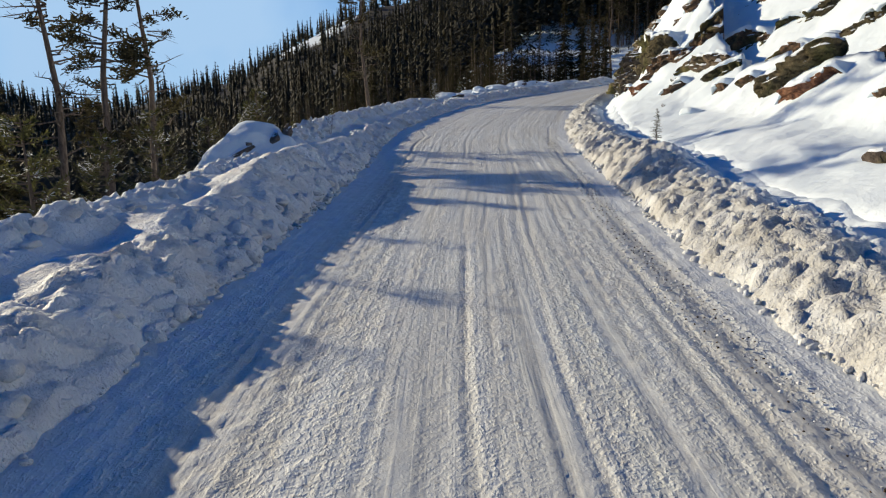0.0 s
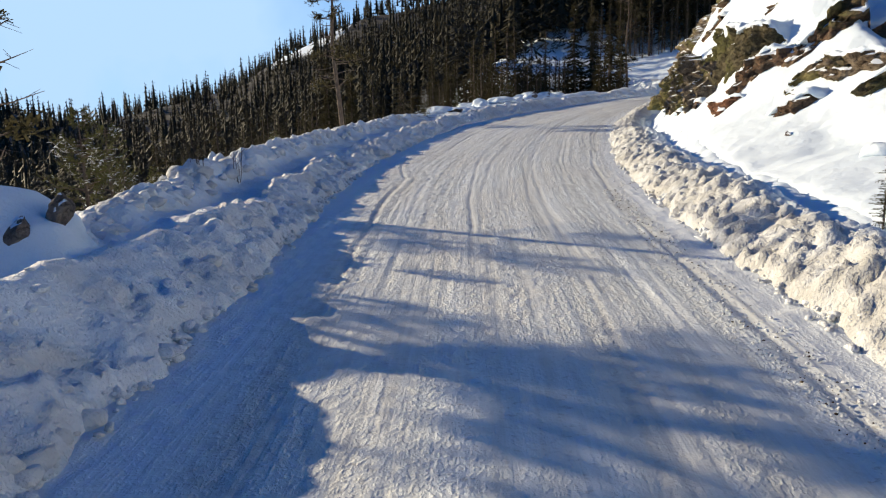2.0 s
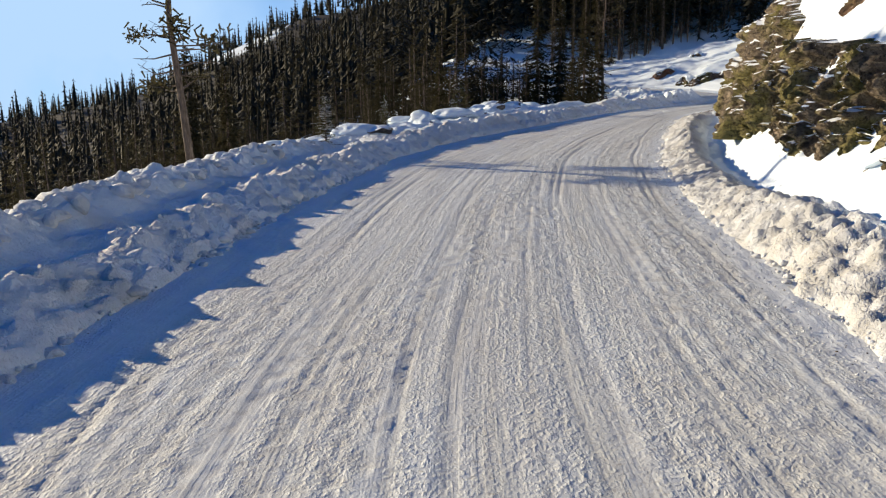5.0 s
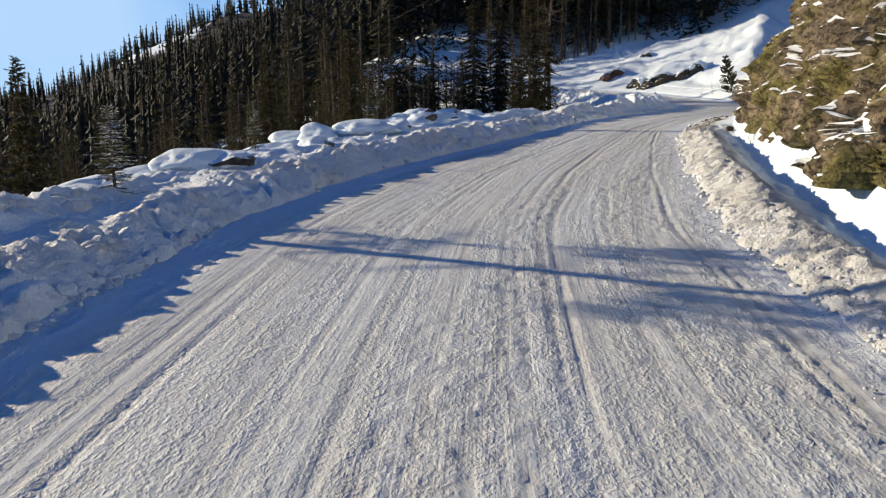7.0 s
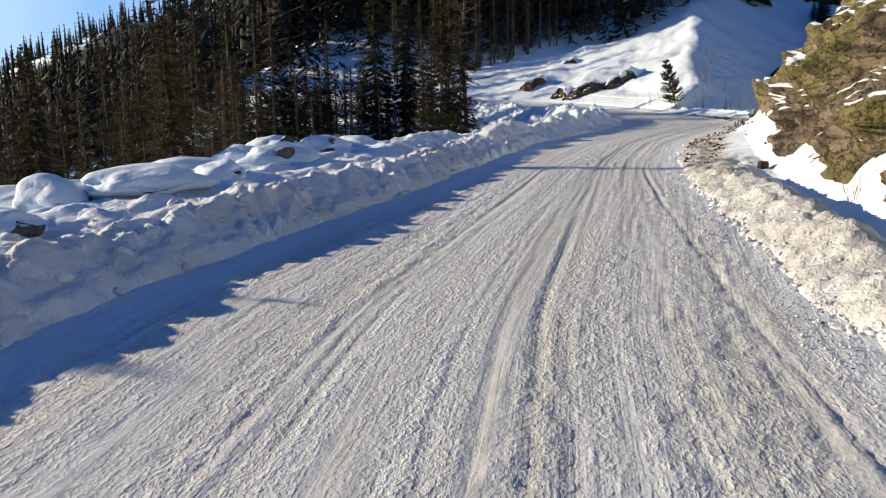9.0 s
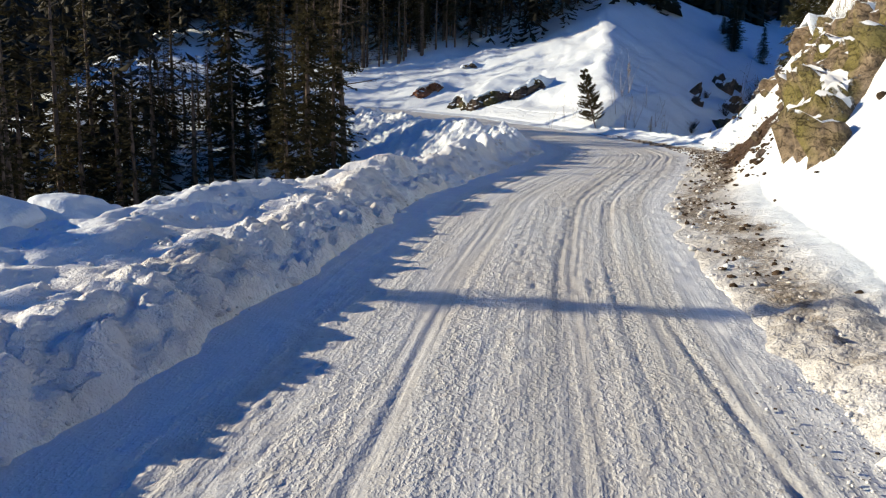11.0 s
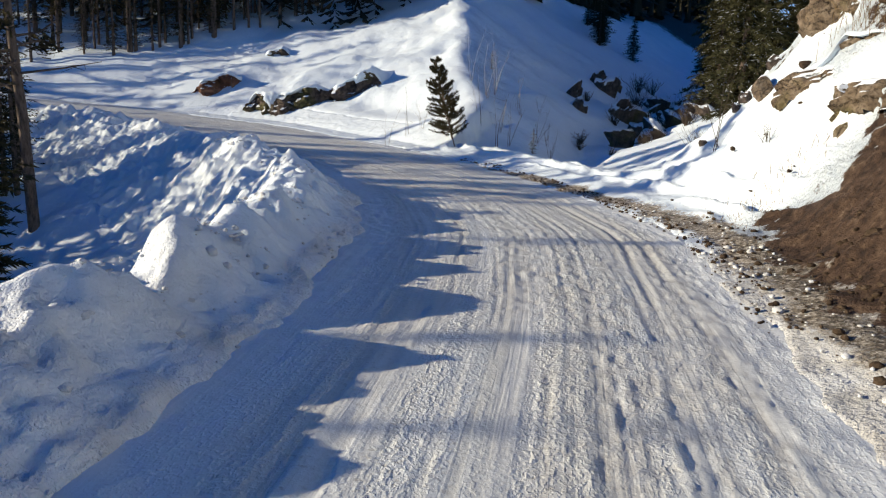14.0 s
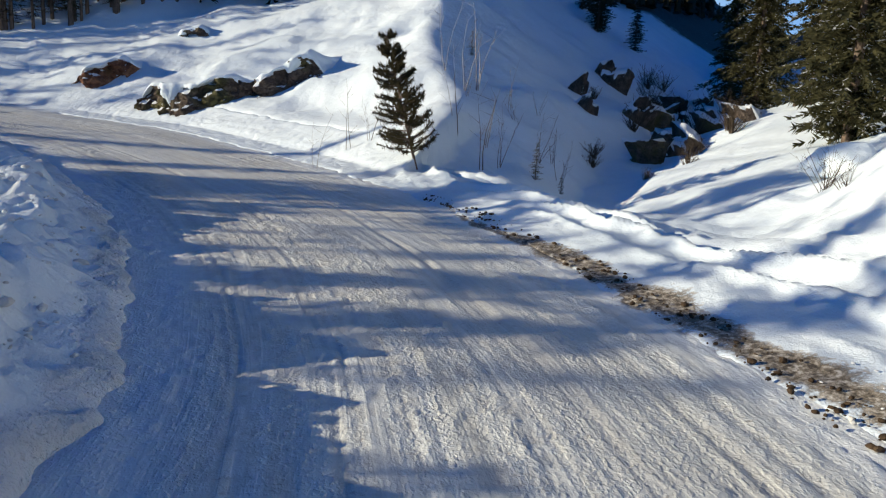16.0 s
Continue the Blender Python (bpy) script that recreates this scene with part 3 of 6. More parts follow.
    south = axis_z + 0.34 * np.clip(-q - 1.0, 0, None) + 0.4 * np.clip(-q - 10.0, 0, None) + fbm(x, y, 3, 3) * 0.35
    lit_face = zr + 0.12 * np.minimum(dr, 1) + 0.55 * np.clip(dr - 0.8, 0, None) + (fbm(x, y, 7, 3) * 0.8 + fbm(x, y, 2.0, 4) * 0.42) * step(0.8, 4, dr)
    spur = np.maximum(soft_min(shade_face, lit_face, 0.6), south)
    shoulder = zr + 0.16 * step(0, 1.0, dr) + (0.14 * lump + 0.30 * fbm(x, y, 2.5, 2)) * 0.6 * step(0.2, 1.5, dr) - 0.05 * np.clip(dr - 1, 0, None)
    # wind-worn waves in the snow of the shoulder
    wave = np.sin(6.283 * (dr * 0.75 + 0.16 * s + 1.1 * fbm(x, y, 3.2, 3)))
    drift = 0.10 * (1 - np.abs(wave)) ** 1.5 * 2 * step(0.5, 1.6, dr) * (1 - step(9, 14, dr))
    shoulder, south = shoulder + drift, south + drift
    near = step(1.5, 6.0, dr)
    spur = np.where(q < 3, shoulder * (1 - near) + spur * near, spur)
    right = right + drift * step(66, 71, yy)
    w = step(71.5, 78.5, y)
    right = right * (1 - w) + spur * w
    fw = step(30, 90, dr)
    cap = (zr + 0.5 + 14.5 * step(5, 27, x)) * (1 - fw) + np.maximum(m, -40) * fw
    right = np.where(dr > 6, soft_min(right, cap, 4.0), right)
    z = np.where(u < 0, left, right)
    # the land north-west of the bend falls away into the valley
    tail = step(-2, 12, x) + (1 - step(72, 84, y))
    tail = np.clip(tail, 0, 1)
    fall = np.maximum(nat - 0.22 * np.clip(4 - x, 0, None), m)
    z = z * tail + fall * (1 - tail)
    onroad = (dl < 0) & (dr < 0)
    crown = zr + 0.03 * fbm(u * 3, s * 0.12, 1.0, 3)
    z = np.where(onroad & (x > 12), crown, z)
    # shares for the material
    road = (1 - step(-0.1, 0.25, dl)) * (1 - step(-0.15, 0.2, dr)) * tail
    line = np.exp(-((dr - np.interp(yy, [58, 62, 72, 75, 78], [0.3, 0.55, 0.5, 0.2, 0.05]) - 0.55 * fbm(s, s * 0 + 5, 2.2, 4)) / (np.interp(yy, [58, 62, 72, 75, 78], [0.35, 0.62, 0.62, 0.36, 0.26]) + 0.25 * fbm(s, s * 0 + 8, 1.4, 3))) ** 2) * step(46, 60, yy) * (1 - step(80, 86, yy)) * np.interp(yy, [60, 66, 74], [0.62, 0.72, 0.9])
    soil = step(60, 63, yy) * (1 - step(75, 78, y)) * step(1.6, 2.6, dr) * (1 - step(7, 12, dr)) * 0.13
    soil = np.where(u < 0, 0, soil)
    dark_floor = np.where(u < 0, step(9, 22, dl) * (1 - 0.75 * nw * (1 - far_left) * step(-12, 4, x)), 0.9 * step(60, 90, dr))
    dark_floor = np.maximum(dark_floor, (1 - tail) * step(4, 12, np.abs(u)))
    for px, py, pr in PATCHES:
        dark_floor = dark_floor * step(pr * 0.8, pr, np.hypot(x - px, y - py))
    for px, py, pr in BARE:
        soil = soil + 0.30 * np.exp(-((x - px) ** 2 + (y - py) ** 2) / pr ** 2)
    bank = np.where(u < 0, step(0.0, 0.2, dl) * (1 - step(1.0, 2.9, dl) * 0.8) * (1 - step(2.9, 3.4, dl)) * (1 - 0.75 * step(66, 72, yy)), step(0.0, 0.2, dr) * (1 - step(0.8, 1.5, dr)) * (1 - step(71, 74, yy))) * tail
    return z, u, s, np.clip(road, 0, 1), np.clip(line, 0, 1), np.clip(soil, 0, 1), np.clip(dark_floor, 0, 1), np.clip(bank, 0, 1)


# earth laid bare in the cut: place and radius
BARE = [(22.7 + 0.52 * k, 66.6 + 0.50 * k, 0.72) for k in range(10)] + [(23.6 + 0.52 * k, 66.4 + 0.50 * k, 0.66) for k in range(8)] + [
    (28.1, 69.6, 0.8), (28.7, 69.6, 0.8), (27.3, 69.2, 0.7), (30.7, 71.7, 0.8), (30.9, 70.5, 0.8), (29.6, 69.4, 0.7), (26.2, 66.4, 0.6), (24.2, 64.4, 0.6), (32.4, 74.0, 0.5), (21.0, 63.4, 0.5)]
# treeless, snowy openings on the far mountain: place and radius
PATCHES = [(-60, 470, 19), (-82, 452, 17), (-21, 249, 8), (-17, 254, 7)]


def height(x, y):
    return float(land([x], [y])[0][0])


def raw_mesh(name, verts, faces, material, shade_smooth=True):
    """A mesh from arrays: faces is an (n, 3) or (n, 4) array."""
    me = bpy.data.meshes.new(name)
    v, f = np.asarray(verts, np.float32), np.asarray(faces, np.int32)
    n, c = f.shape
    me.vertices.add(len(v))
    me.vertices.foreach_set("co", v.ravel())
    me.loops.add(n * c)
    me.loops.foreach_set("vertex_index", f.ravel())
    me.polygons.add(n)
    me.polygons.foreach_set("loop_start", np.arange(n, dtype=np.int32) * c)
    me.polygons.foreach_set("loop_total", np.full(n, c, np.int32))
    me.update(calc_edges=True)
    if shade_smooth:
        me.polygons.foreach_set("use_smooth", np.ones(n, bool))
    me.materials.append(material)
    return me


def grid_faces(nx, ny):
    a = (np.arange(ny - 1)[:, None] * nx + np.arange(nx - 1)[None, :]).ravel()
    return np.stack([a, a + 1, a + nx + 1, a + nx], 1)


def lines(lo, hi, stp, reach):
    core = np.arange(lo, hi, stp)
    out, d, p = [], stp, 0.0
    while p < reach:
        d = min(d * 1.13, 60)
        p += d
        out.append(p)
    out = np.array(out)
    return np.r_[(lo - out)[::-1], core, core[-1] + out]


# the road and its banks are laid as finer sheets over the ground, between these metres along the road
S_START, S_END = float(ALONG[np.abs(Y_OF - 1.0).argmin()]), float(ALONG[np.abs(Y_OF[:800] - 100.0).argmin()])
BANK_L, BANK_R = 4.4, 2.3


def build_ground():
    gx, gy = lines(-8, 42, 0.19, 1600), lines(-3, 100, 0.19, 1600)
    X, Y = np.meshgrid(gx, gy)
    z, u, s, road, line, soil, dark_floor, bank = land(X, Y)
    i, _, _ = lane_of(X, Y)
    hw = HALF[i]
    under = step(-BANK_L + 0.25, -BANK_L + 0.6, u + hw) * (1 - step(BANK_R - 0.6, BANK_R - 0.25, u - hw)) * step(S_START, S_START + 0.6, s) * (1 - step(S_END - 0.8, S_END - 0.2, s))
    z = z - 0.4 * under
    me = raw_mesh("ground", np.stack([X.ravel(), Y.ravel(), z], 1), grid_faces(len(gx), len(gy)), GROUND)
    vi = np.empty(len(me.loops), np.int32)
    me.loops.foreach_get("vertex_index", vi)
    uv = me.uv_layers.new(name="lane")
    uv.data.foreach_set("uv", np.stack([u, s], 1).astype(np.float32)[vi].ravel())
    att = me.color_attributes.new("cover", "FLOAT_COLOR", "POINT")
    att.data.foreach_set("color", np.stack([road, line, soil, dark_floor], 1).astype(np.float32).ravel())
    att = me.color_attributes.new("banks", "FLOAT_COLOR", "POINT")
    att.data.foreach_set("color", np.stack([bank, bank * (u > 0), bank, bank], 1).astype(np.float32).ravel())
    return tagged(new("ground", me), "snow-covered mountainside with a packed, gritted snow road", "ground", kind="structure")


build_ground()


def lumps(x, y, cell, seed=0):
    """Rounded lumps, one to a cell of that size: height as a share of the cell."""
    gx, gy = x / cell + seed * 7.7, y / cell - seed * 3.1
    xi, yi = np.floor(gx).astype(int), np.floor(gy).astype(int)
    best, tall = np.full(x.shape, 9.0), np.zeros(x.shape)
    for a in (-1, 0, 1):
        for b in (-1, 0, 1):
            ci, cj = xi + a, yi + b
            jx, jy, h = _tab[(ci + 31) & 255, cj & 255], _tab[ci & 255, (cj + 97) & 255], _tab[(ci + 140) & 255, (cj + 60) & 255]
            d = np.hypot(gx - ci - jx, gy - cj - jy)
            tall = np.where(d < best, h, tall)
            best = np.minimum(d, best)
    return (0.15 + tall) * np.sqrt(np.clip(1 - (best / 0.62) ** 2, 0, 1)) * 0.5


def lane_grid(s0, s1, ds, lo, hi, n):
    """Places in rows along the road: lo and hi give metres from its middle out of its half width."""
    s = np.arange(s0, s1, ds)
    at = [np.interp(s, ALONG, a) for a in (MID[:, 0], MID[:, 1], TANG[:, 0], TANG[:, 1], HALF, ROAD_Z, Y_OF)]
    mx, my, tx, ty, hw, zr, yy = (a[:, None] for a in at)
    f = np.linspace(0, 1, n)[None, :]
    u = lo(hw) * (1 - f) + hi(hw) * f
    full = np.ones_like(u)
    return mx + ty * u, my - tx * u, u, s[:, None] * full, hw * full, zr * full, yy * full


def tyre(u, s, path, width, depth, seed, lug=0.09):
    """A tyre's line pressed into the snow: a groove with raised lips and the marks of the tread."""
    d = (u - path - 0.05 * fbm(s, s * 0 + seed, 2.5, 3)) / width
    on = np.clip(0.55 + 1.5 * fbm(s, s * 0 + seed * 1.7, 7.0, 3), 0.0, 1.0)
    inside = np.exp(-d ** 4)
    tread = np.sin(6.283 * s / lug + 2.2 * np.abs(d) + seed) * inside * 0.45
    lips = np.exp(-((np.abs(d) - 1.6) / 0.45) ** 2) * 0.45
    return on * depth * (lips + tread - inside), on * inside


def paint(me, name, rgba):
    att = me.color_attributes.new(name, "FLOAT_COLOR", "POINT")
    att.data.foreach_set("color", np.stack([np.ravel(c) for c in rgba], 1).astype(np.float32).ravel())


def lane_uv(me, u, s):
    vi = np.empty(len(me.loops), np.int32)
    me.loops.foreach_get("vertex_index", vi)
    me.uv_layers.new(name="lane").data.foreach_set("uv", np.stack([np.ravel(u), np.ravel(s)], 1).astype(np.float32)[vi].ravel())


def build_road():
    """The packed snow of the carriageway, ploughed flat, with grooves, tread marks and crumbs."""
    X, Y, u, s, hw, zr, yy = lane_grid(S_START, S_END, 0.065, lambda h: -h - 0.35, lambda h: h + 0.35, 190)
    dl, dr = -u - hw, u - hw
    z = zr + 0.03 * fbm(u * 0.6, s * 0.06, 1.0, 3)
    rnd = random.Random(12)
    grime = np.zeros_like(u)
    loose = step(-0.95, -0.35, dl) + step(-0.6, -0.2, dr)
    firm = 1 - np.clip(loose, 0, 1)
    # many faint tyre lines that follow the road, some crossing it slowly
    for k in range(46):
        f, drift = rnd.uniform(-0.88, 0.88), rnd.uniform(-0.12, 0.12)
        path = hw * f + hw * drift * np.sin(s / rnd.uniform(14, 34) + k) * 1.2
        h, g = tyre(u, s, path, rnd.uniform(0.025, 0.055), rnd.uniform(0.002, 0.007), 3.0 + k, rnd.uniform(0.10, 0.16))
        z, grime = z + h * firm, np.maximum(grime, g * firm * rnd.uniform(0.3, 0.9))
    # the deep lines: one by the foot of the slope, a pair that swerves in from the outer bank, and two further on
    pair = np.interp(yy, [20, 22.9, 26.3, 28.5, 32.4, 34], [-1.85, -1.9, -2.0, -2.05, -2.75, -3.1])
    deep = [(hw - 0.74, 19, 60, 0.04, 0.011), (hw - 0.53, 0, 12, 0.09, 0.012), (hw - 0.86, 0, 14, 0.06, 0.012), (hw - 0.62, 12, 24, 0.06, 0.014), (hw * 0 + 0.47, 0, 12, 0.035, 0.008), (pair, 18, 34, 0.05, 0.020), (pair + 0.22, 18, 34, 0.045, 0.014),
            (pair + 0.60, 18, 32, 0.045, 0.014), (-hw + 1.66, 36, 49, 0.055, 0.016), (-hw + 0.75, 38, 49, 0.045, 0.014), (-hw + 0.9, 48, 60, 0.05, 0.010), (-hw + 1.0, 60, 72, 0.06, 0.012), (-hw + 1.25, 60, 72, 0.06, 0.010), (hw - 0.7, 70, 80, 0.06, 0.012), (hw - 1.0, 68, 80, 0.05, 0.010), (hw * 0.05, 66, 76, 0.05, 0.012)]
    for path, lo, hi, w, depth in deep:
        h, g = tyre(u, s, path, w, depth, lo + w * 100, 0.10)
        on = step(lo, lo + 2.0, yy) * (1 - step(hi - 2.0, hi, yy))
        z, grime = z + h * on, np.maximum(grime, g * on * 0.8)
    # streaks left by the plough blade, crumbs and pits
    z = z + 0.005 * vnoise(u * 7, s * 0.18) + 0.006 * vnoise(u * 14 + 9, s * 0.5) + 0.007 * vnoise(u * 6.5, s * 9.5)
    crowd = np.clip(0.55 + 1.6 * fbm(u * 1.3 + 5, s * 0.12, 1.0, 3), 0.08, 1.0)
    z = z + crowd * 0.008 * step(0.04, 0.2, vnoise(u * 15, s * 11)) - crowd * 0.007 * step(0.08, 0.22, vnoise(u * 14 + 40, s * 11 + 8))
    # loose, untrodden snow towards the edges
    z = z + loose * (0.022 * vnoise(u * 4, s * 4) + 0.014 * vnoise(u * 9, s * 8))
    pit = step(0.08, 0.22, vnoise(u * 14 + 40, s * 11 + 8)) * crowd
    z = z - 0.3 * step(0.06, 0.35, np.maximum(dl, dr))
    me = raw_mesh("road", np.stack([X.ravel(), Y.ravel(), z.ravel()], 1), grid_faces(u.shape[1], u.shape[0]), ROAD)
    lane_uv(me, u, s)
    grit = land(X, Y)[4].reshape(u.shape)
    paint(me, "cover", (grime, np.clip(loose, 0, 1), grit, np.clip(pit, 0, 1)))
    return tagged(new("road", me), "packed, gritted snow road with tyre grooves and tread marks", "road", kind="structure")


def build_bank(name, lo, hi, n, side, label):
    """A bank of ploughed snow beside the road, broken into lumps."""
    X, Y, u, s, hw, zr, yy = lane_grid(S_START, S_END, 0.058, lo, hi, n)
    z, _, _, road, line, soil, dark_floor, bank = (a.reshape(u.shape) for a in land(X, Y))
    d = side * u - hw + 0.22 * fbm(s, s * 0 + 11 * side, 0.8, 3)
    x2, y2 = u + 0.10 * fbm(X, Y, 0.5, 2), s + 0.10 * fbm(X + 9, Y, 0.5, 2)
    tiny, small, mid, big = (lumps(x2, y2, c, k) * c for c, k in ((0.075, 4), (0.13, 1), (0.24, 2), (0.46, 3)))
    small = small + 0.9 * tiny
    if side < 0:
        late, wide = step(64, 70, yy), step(43, 50, yy) * (1 - step(60, 66, yy))
        face = step(-0.06, 0.1, d) * (1 - step(0.7, 1.3, d))
        ridge = step(1.7, 2.1, d) * (1 - step(2.9, 3.5, d)) * (1 - late) * (1 - 0.7 * wide)
        plain = np.exp(-((yy - 14.5) / 4.5) ** 2) * step(0.35, 0.7, d)
        z = z + (0.95 * small + 0.75 * mid) * np.clip(face * (1 - 0.85 * plain) * (1 - 0.62 * late) + 1.0 * ridge + 0.10, 0, 1) + big * (0.5 * ridge * (1 - 0.5 * wide) + 0.30 * face * (1 - plain) * (1 - 0.4 * late))
        z = z + late * (0.24 * fbm(X * 1.3, Y * 1.3, 0.5, 4) * step(0.3, 0.9, d) + 0.05 * fbm(X, Y, 0.16, 2) * step(0.0, 0.3, d))
        edge = step(BANK_L - 0.5, BANK_L, d)
    else:
        early = 1 - step(57, 62, yy)
        face = step(-0.06, 0.1, d) * (1 - step(1.2, 1.7, d)) * (0.25 + 0.75 * early)
        low = 1 - 0.45 * step(34, 42, yy)
        z = z + low * ((0.95 * small + 0.7 * mid) * np.clip(face + 0.06, 0, 1) + 0.35 * big * face * early)
        edge = step(BANK_R - 0.4, BANK_R, d)
    z = z - 0.10 * edge - 0.14 * step(0.0, 0.12, -d)
    me = raw_mesh(name, np.stack([X.ravel(), Y.ravel(), z.ravel()], 1), grid_faces(u.shape[1], u.shape[0]), GROUND)
    lane_uv(me, u, s)
    paint(me, "cover", (road * 0, line, soil, dark_floor))
    bank = np.maximum(bank, step(-0.25, 0.0, d) * (1 - step(0.2, 0.4, d)) * (1 - step(71, 74, yy) * (side > 0)))
    if side < 0:
        bank = np.maximum(bank, ridge * 0.8)
    paint(me, "banks", (bank, bank * (side > 0), bank, bank))
    return tagged(new(name, me), label, "snowbank", kind="structure")


build_road()
build_bank("snowbank_outer", lambda h: -h - BANK_L, lambda h: -h + 0.3, 100, -1, "high crumbly bank of ploughed snow along the valley side")
build_bank("snowbank_inner", lambda h: h - 0.3, lambda h: h + BANK_R, 56, 1, "low crumbly windrow of dirty ploughed snow below the slope")

# ---- conifers ----
def spruce_mesh(seed, tall=10.0, spread=0.16, whorls=26, per=7, bare=0.06, droop=0.35, fans=3, slim=1.0):
    """Vertices and triangles of a conifer's crown: each branch is a drooping spray of pointed fans."""
    rnd = random.Random(seed)
    V, T = [], []
    for w in range(whorls):
        f = bare + (1 - bare) * (w + rnd.uniform(-0.4, 0.4)) / whorls
        f = min(max(f, bare), 0.985)
        reach = tall * spread * ((1 - f) ** 0.75) * rnd.uniform(0.65, 1.25) + 0.012 * tall
        for b in range(per):
            if rnd.random() < 0.12:
                continue
            a = 2 * math.pi * (b + rnd.uniform(-0.45, 0.45)) / per + w * 0.7
            r = reach * rnd.uniform(0.45, 1.2)
            ca, sa = math.cos(a), math.sin(a)
            z0 = tall * (f + rnd.uniform(-0.5, 0.5) / whorls)
            dz = -r * droop * rnd.uniform(0.4, 1.5) + (0.35 * r if f > 0.8 else 0)
            half = r * rnd.uniform(0.12, 0.24) * slim
            root = Vector((0, 0, z0))
            tip = Vector((ca * r, sa * r, z0 + dz))
            side = Vector((-sa, ca, 0))
            out = Vector((ca, sa, 0))
            for k in range(fans):
                tilt = (k - (fans - 1) / 2) * 0.7 + rnd.uniform(-0.25, 0.25)
                s2 = side * math.cos(tilt) + Vector((0, 0, 1)) * math.sin(tilt)
                hang = Vector((0, 0, -half * rnd.uniform(0.3, 0.8)))
                n = len(V)
                # a ragged spray: spine with notched twigs on both edges
                V += [root, root.lerp(tip, 0.35), root.lerp(tip, 0.7), tip]
                for f1, f2, wd in ((0.25, 0.5, 1.0), (0.55, 0.82, 0.8)):
                    for sg in (1, -1):
                        V.append(root.lerp(tip, f2) + s2 * half * wd * sg * rnd.uniform(0.7, 1.2) + hang * wd)
                T += [(n, n + 4, n + 1), (n, n + 1, n + 5), (n + 1, n + 6, n + 2), (n + 1, n + 2, n + 7), (n + 1, n + 4, n + 2), (n + 1, n + 2, n + 5), (n + 2, n + 6, n + 3), (n + 2, n + 3, n + 7)]
    return np.array([tuple(v) for v in V]), np.array(T)


def feathered(seed, tall=10.0, spread=0.16, whorls=26, per=7, bare=0.06, droop=0.35, tufts=13):
    """Vertices and triangles of a crown seen near: every branch is a drooping spray of many thin twigs."""
    rnd = random.Random(seed)
    V, T = [], []
    for w in range(whorls):
        f = min(max(bare + (1 - bare) * (w + rnd.uniform(-0.5, 0.5)) / whorls, bare), 0.985)
        reach = tall * spread * ((1 - f) ** 0.75) * rnd.uniform(0.6, 1.2) + 0.012 * tall
        if f < bare + 0.15:
            reach *= 0.7
        for b in range(per):
            if rnd.random() < 0.2:
                continue
            a = 2 * math.pi * (b + rnd.uniform(-0.5, 0.5)) / per + w * 0.7
            r = reach * rnd.uniform(0.4, 1.25)
            out = Vector((math.cos(a), math.sin(a), 0))
            side = Vector((-out.y, out.x, 0))
            root = Vector((0, 0, tall * (f + rnd.uniform(-0.5, 0.5) / whorls)))
            sag = -droop * rnd.uniform(0.3, 1.4) + (0.6 if f > 0.85 else 0)
            for k in range(tufts):
                u = rnd.uniform(0.12, 1.0)
                p = root + out * r * u + Vector((0, 0, sag * r * u * (1.3 - 0.5 * u)))
                d = (out * rnd.uniform(0.3, 1.0) + side * rnd.uniform(-1.0, 1.0) + Vector((0, 0, rnd.uniform(-0.75, 0.35)))).normalized()
                ln = min(r * rnd.uniform(0.16, 0.34) * (1.15 - 0.5 * u), rnd.uniform(0.014, 0.024) * tall) + 0.006 * tall
                wd = d.cross(Vector((rnd.uniform(-1, 1), rnd.uniform(-1, 1), rnd.uniform(0.2, 1)))).normalized() * ln * 0.16
                n = len(V)
                V += [p - wd, p + wd, p + d * ln]
                T.append((n, n + 1, n + 2))
    return np.array([tuple(v) for v in V]), np.array(T)


def far_tree(seed, spread, whorls, per):
    """A distant conifer: a slim core and whorls of short drooping fans."""
    rnd = random.Random(seed)
    V, T = [(0, 0, 0.97)], []
    for b in range(4):
        a = 6.283 * b / 4
        V.append((math.cos(a) * spread * 0.42, math.sin(a) * spread * 0.42, 0.05))
    T += [(0, 1, 2), (0, 2, 3), (0, 3, 4), (0, 4, 1)]
    for w in range(whorls):
        f = 0.08 + 0.9 * (w / whorls) ** 0.9
        for b in range(per):
            a = 6.283 * (b + rnd.uniform(-0.45, 0.45)) / per + w * 1.3
            r = (spread * (1 - f) ** 0.8 + 0.014) * rnd.uniform(0.55, 1.3)
            h = r * rnd.uniform(0.3, 0.55)
            c, d = math.cos(a), math.sin(a)
            n = len(V)
            z = f + rnd.uniform(-0.03, 0.03)
            V += [(0, 0, min(z + 0.06, 0.99)), (c * r * 0.7 - d * h, d * r * 0.7 + c * h, z - 0.2 * r), (c * r * 1.2, d * r * 1.2, z - 0.35 * r), (c * r * 0.7 + d * h, d * r * 0.7 - c * h, z - 0.2 * r)]
            T += [(n, n + 1, n + 2), (n, n + 2, n + 3)]
    return np.array(V), np.array(T)


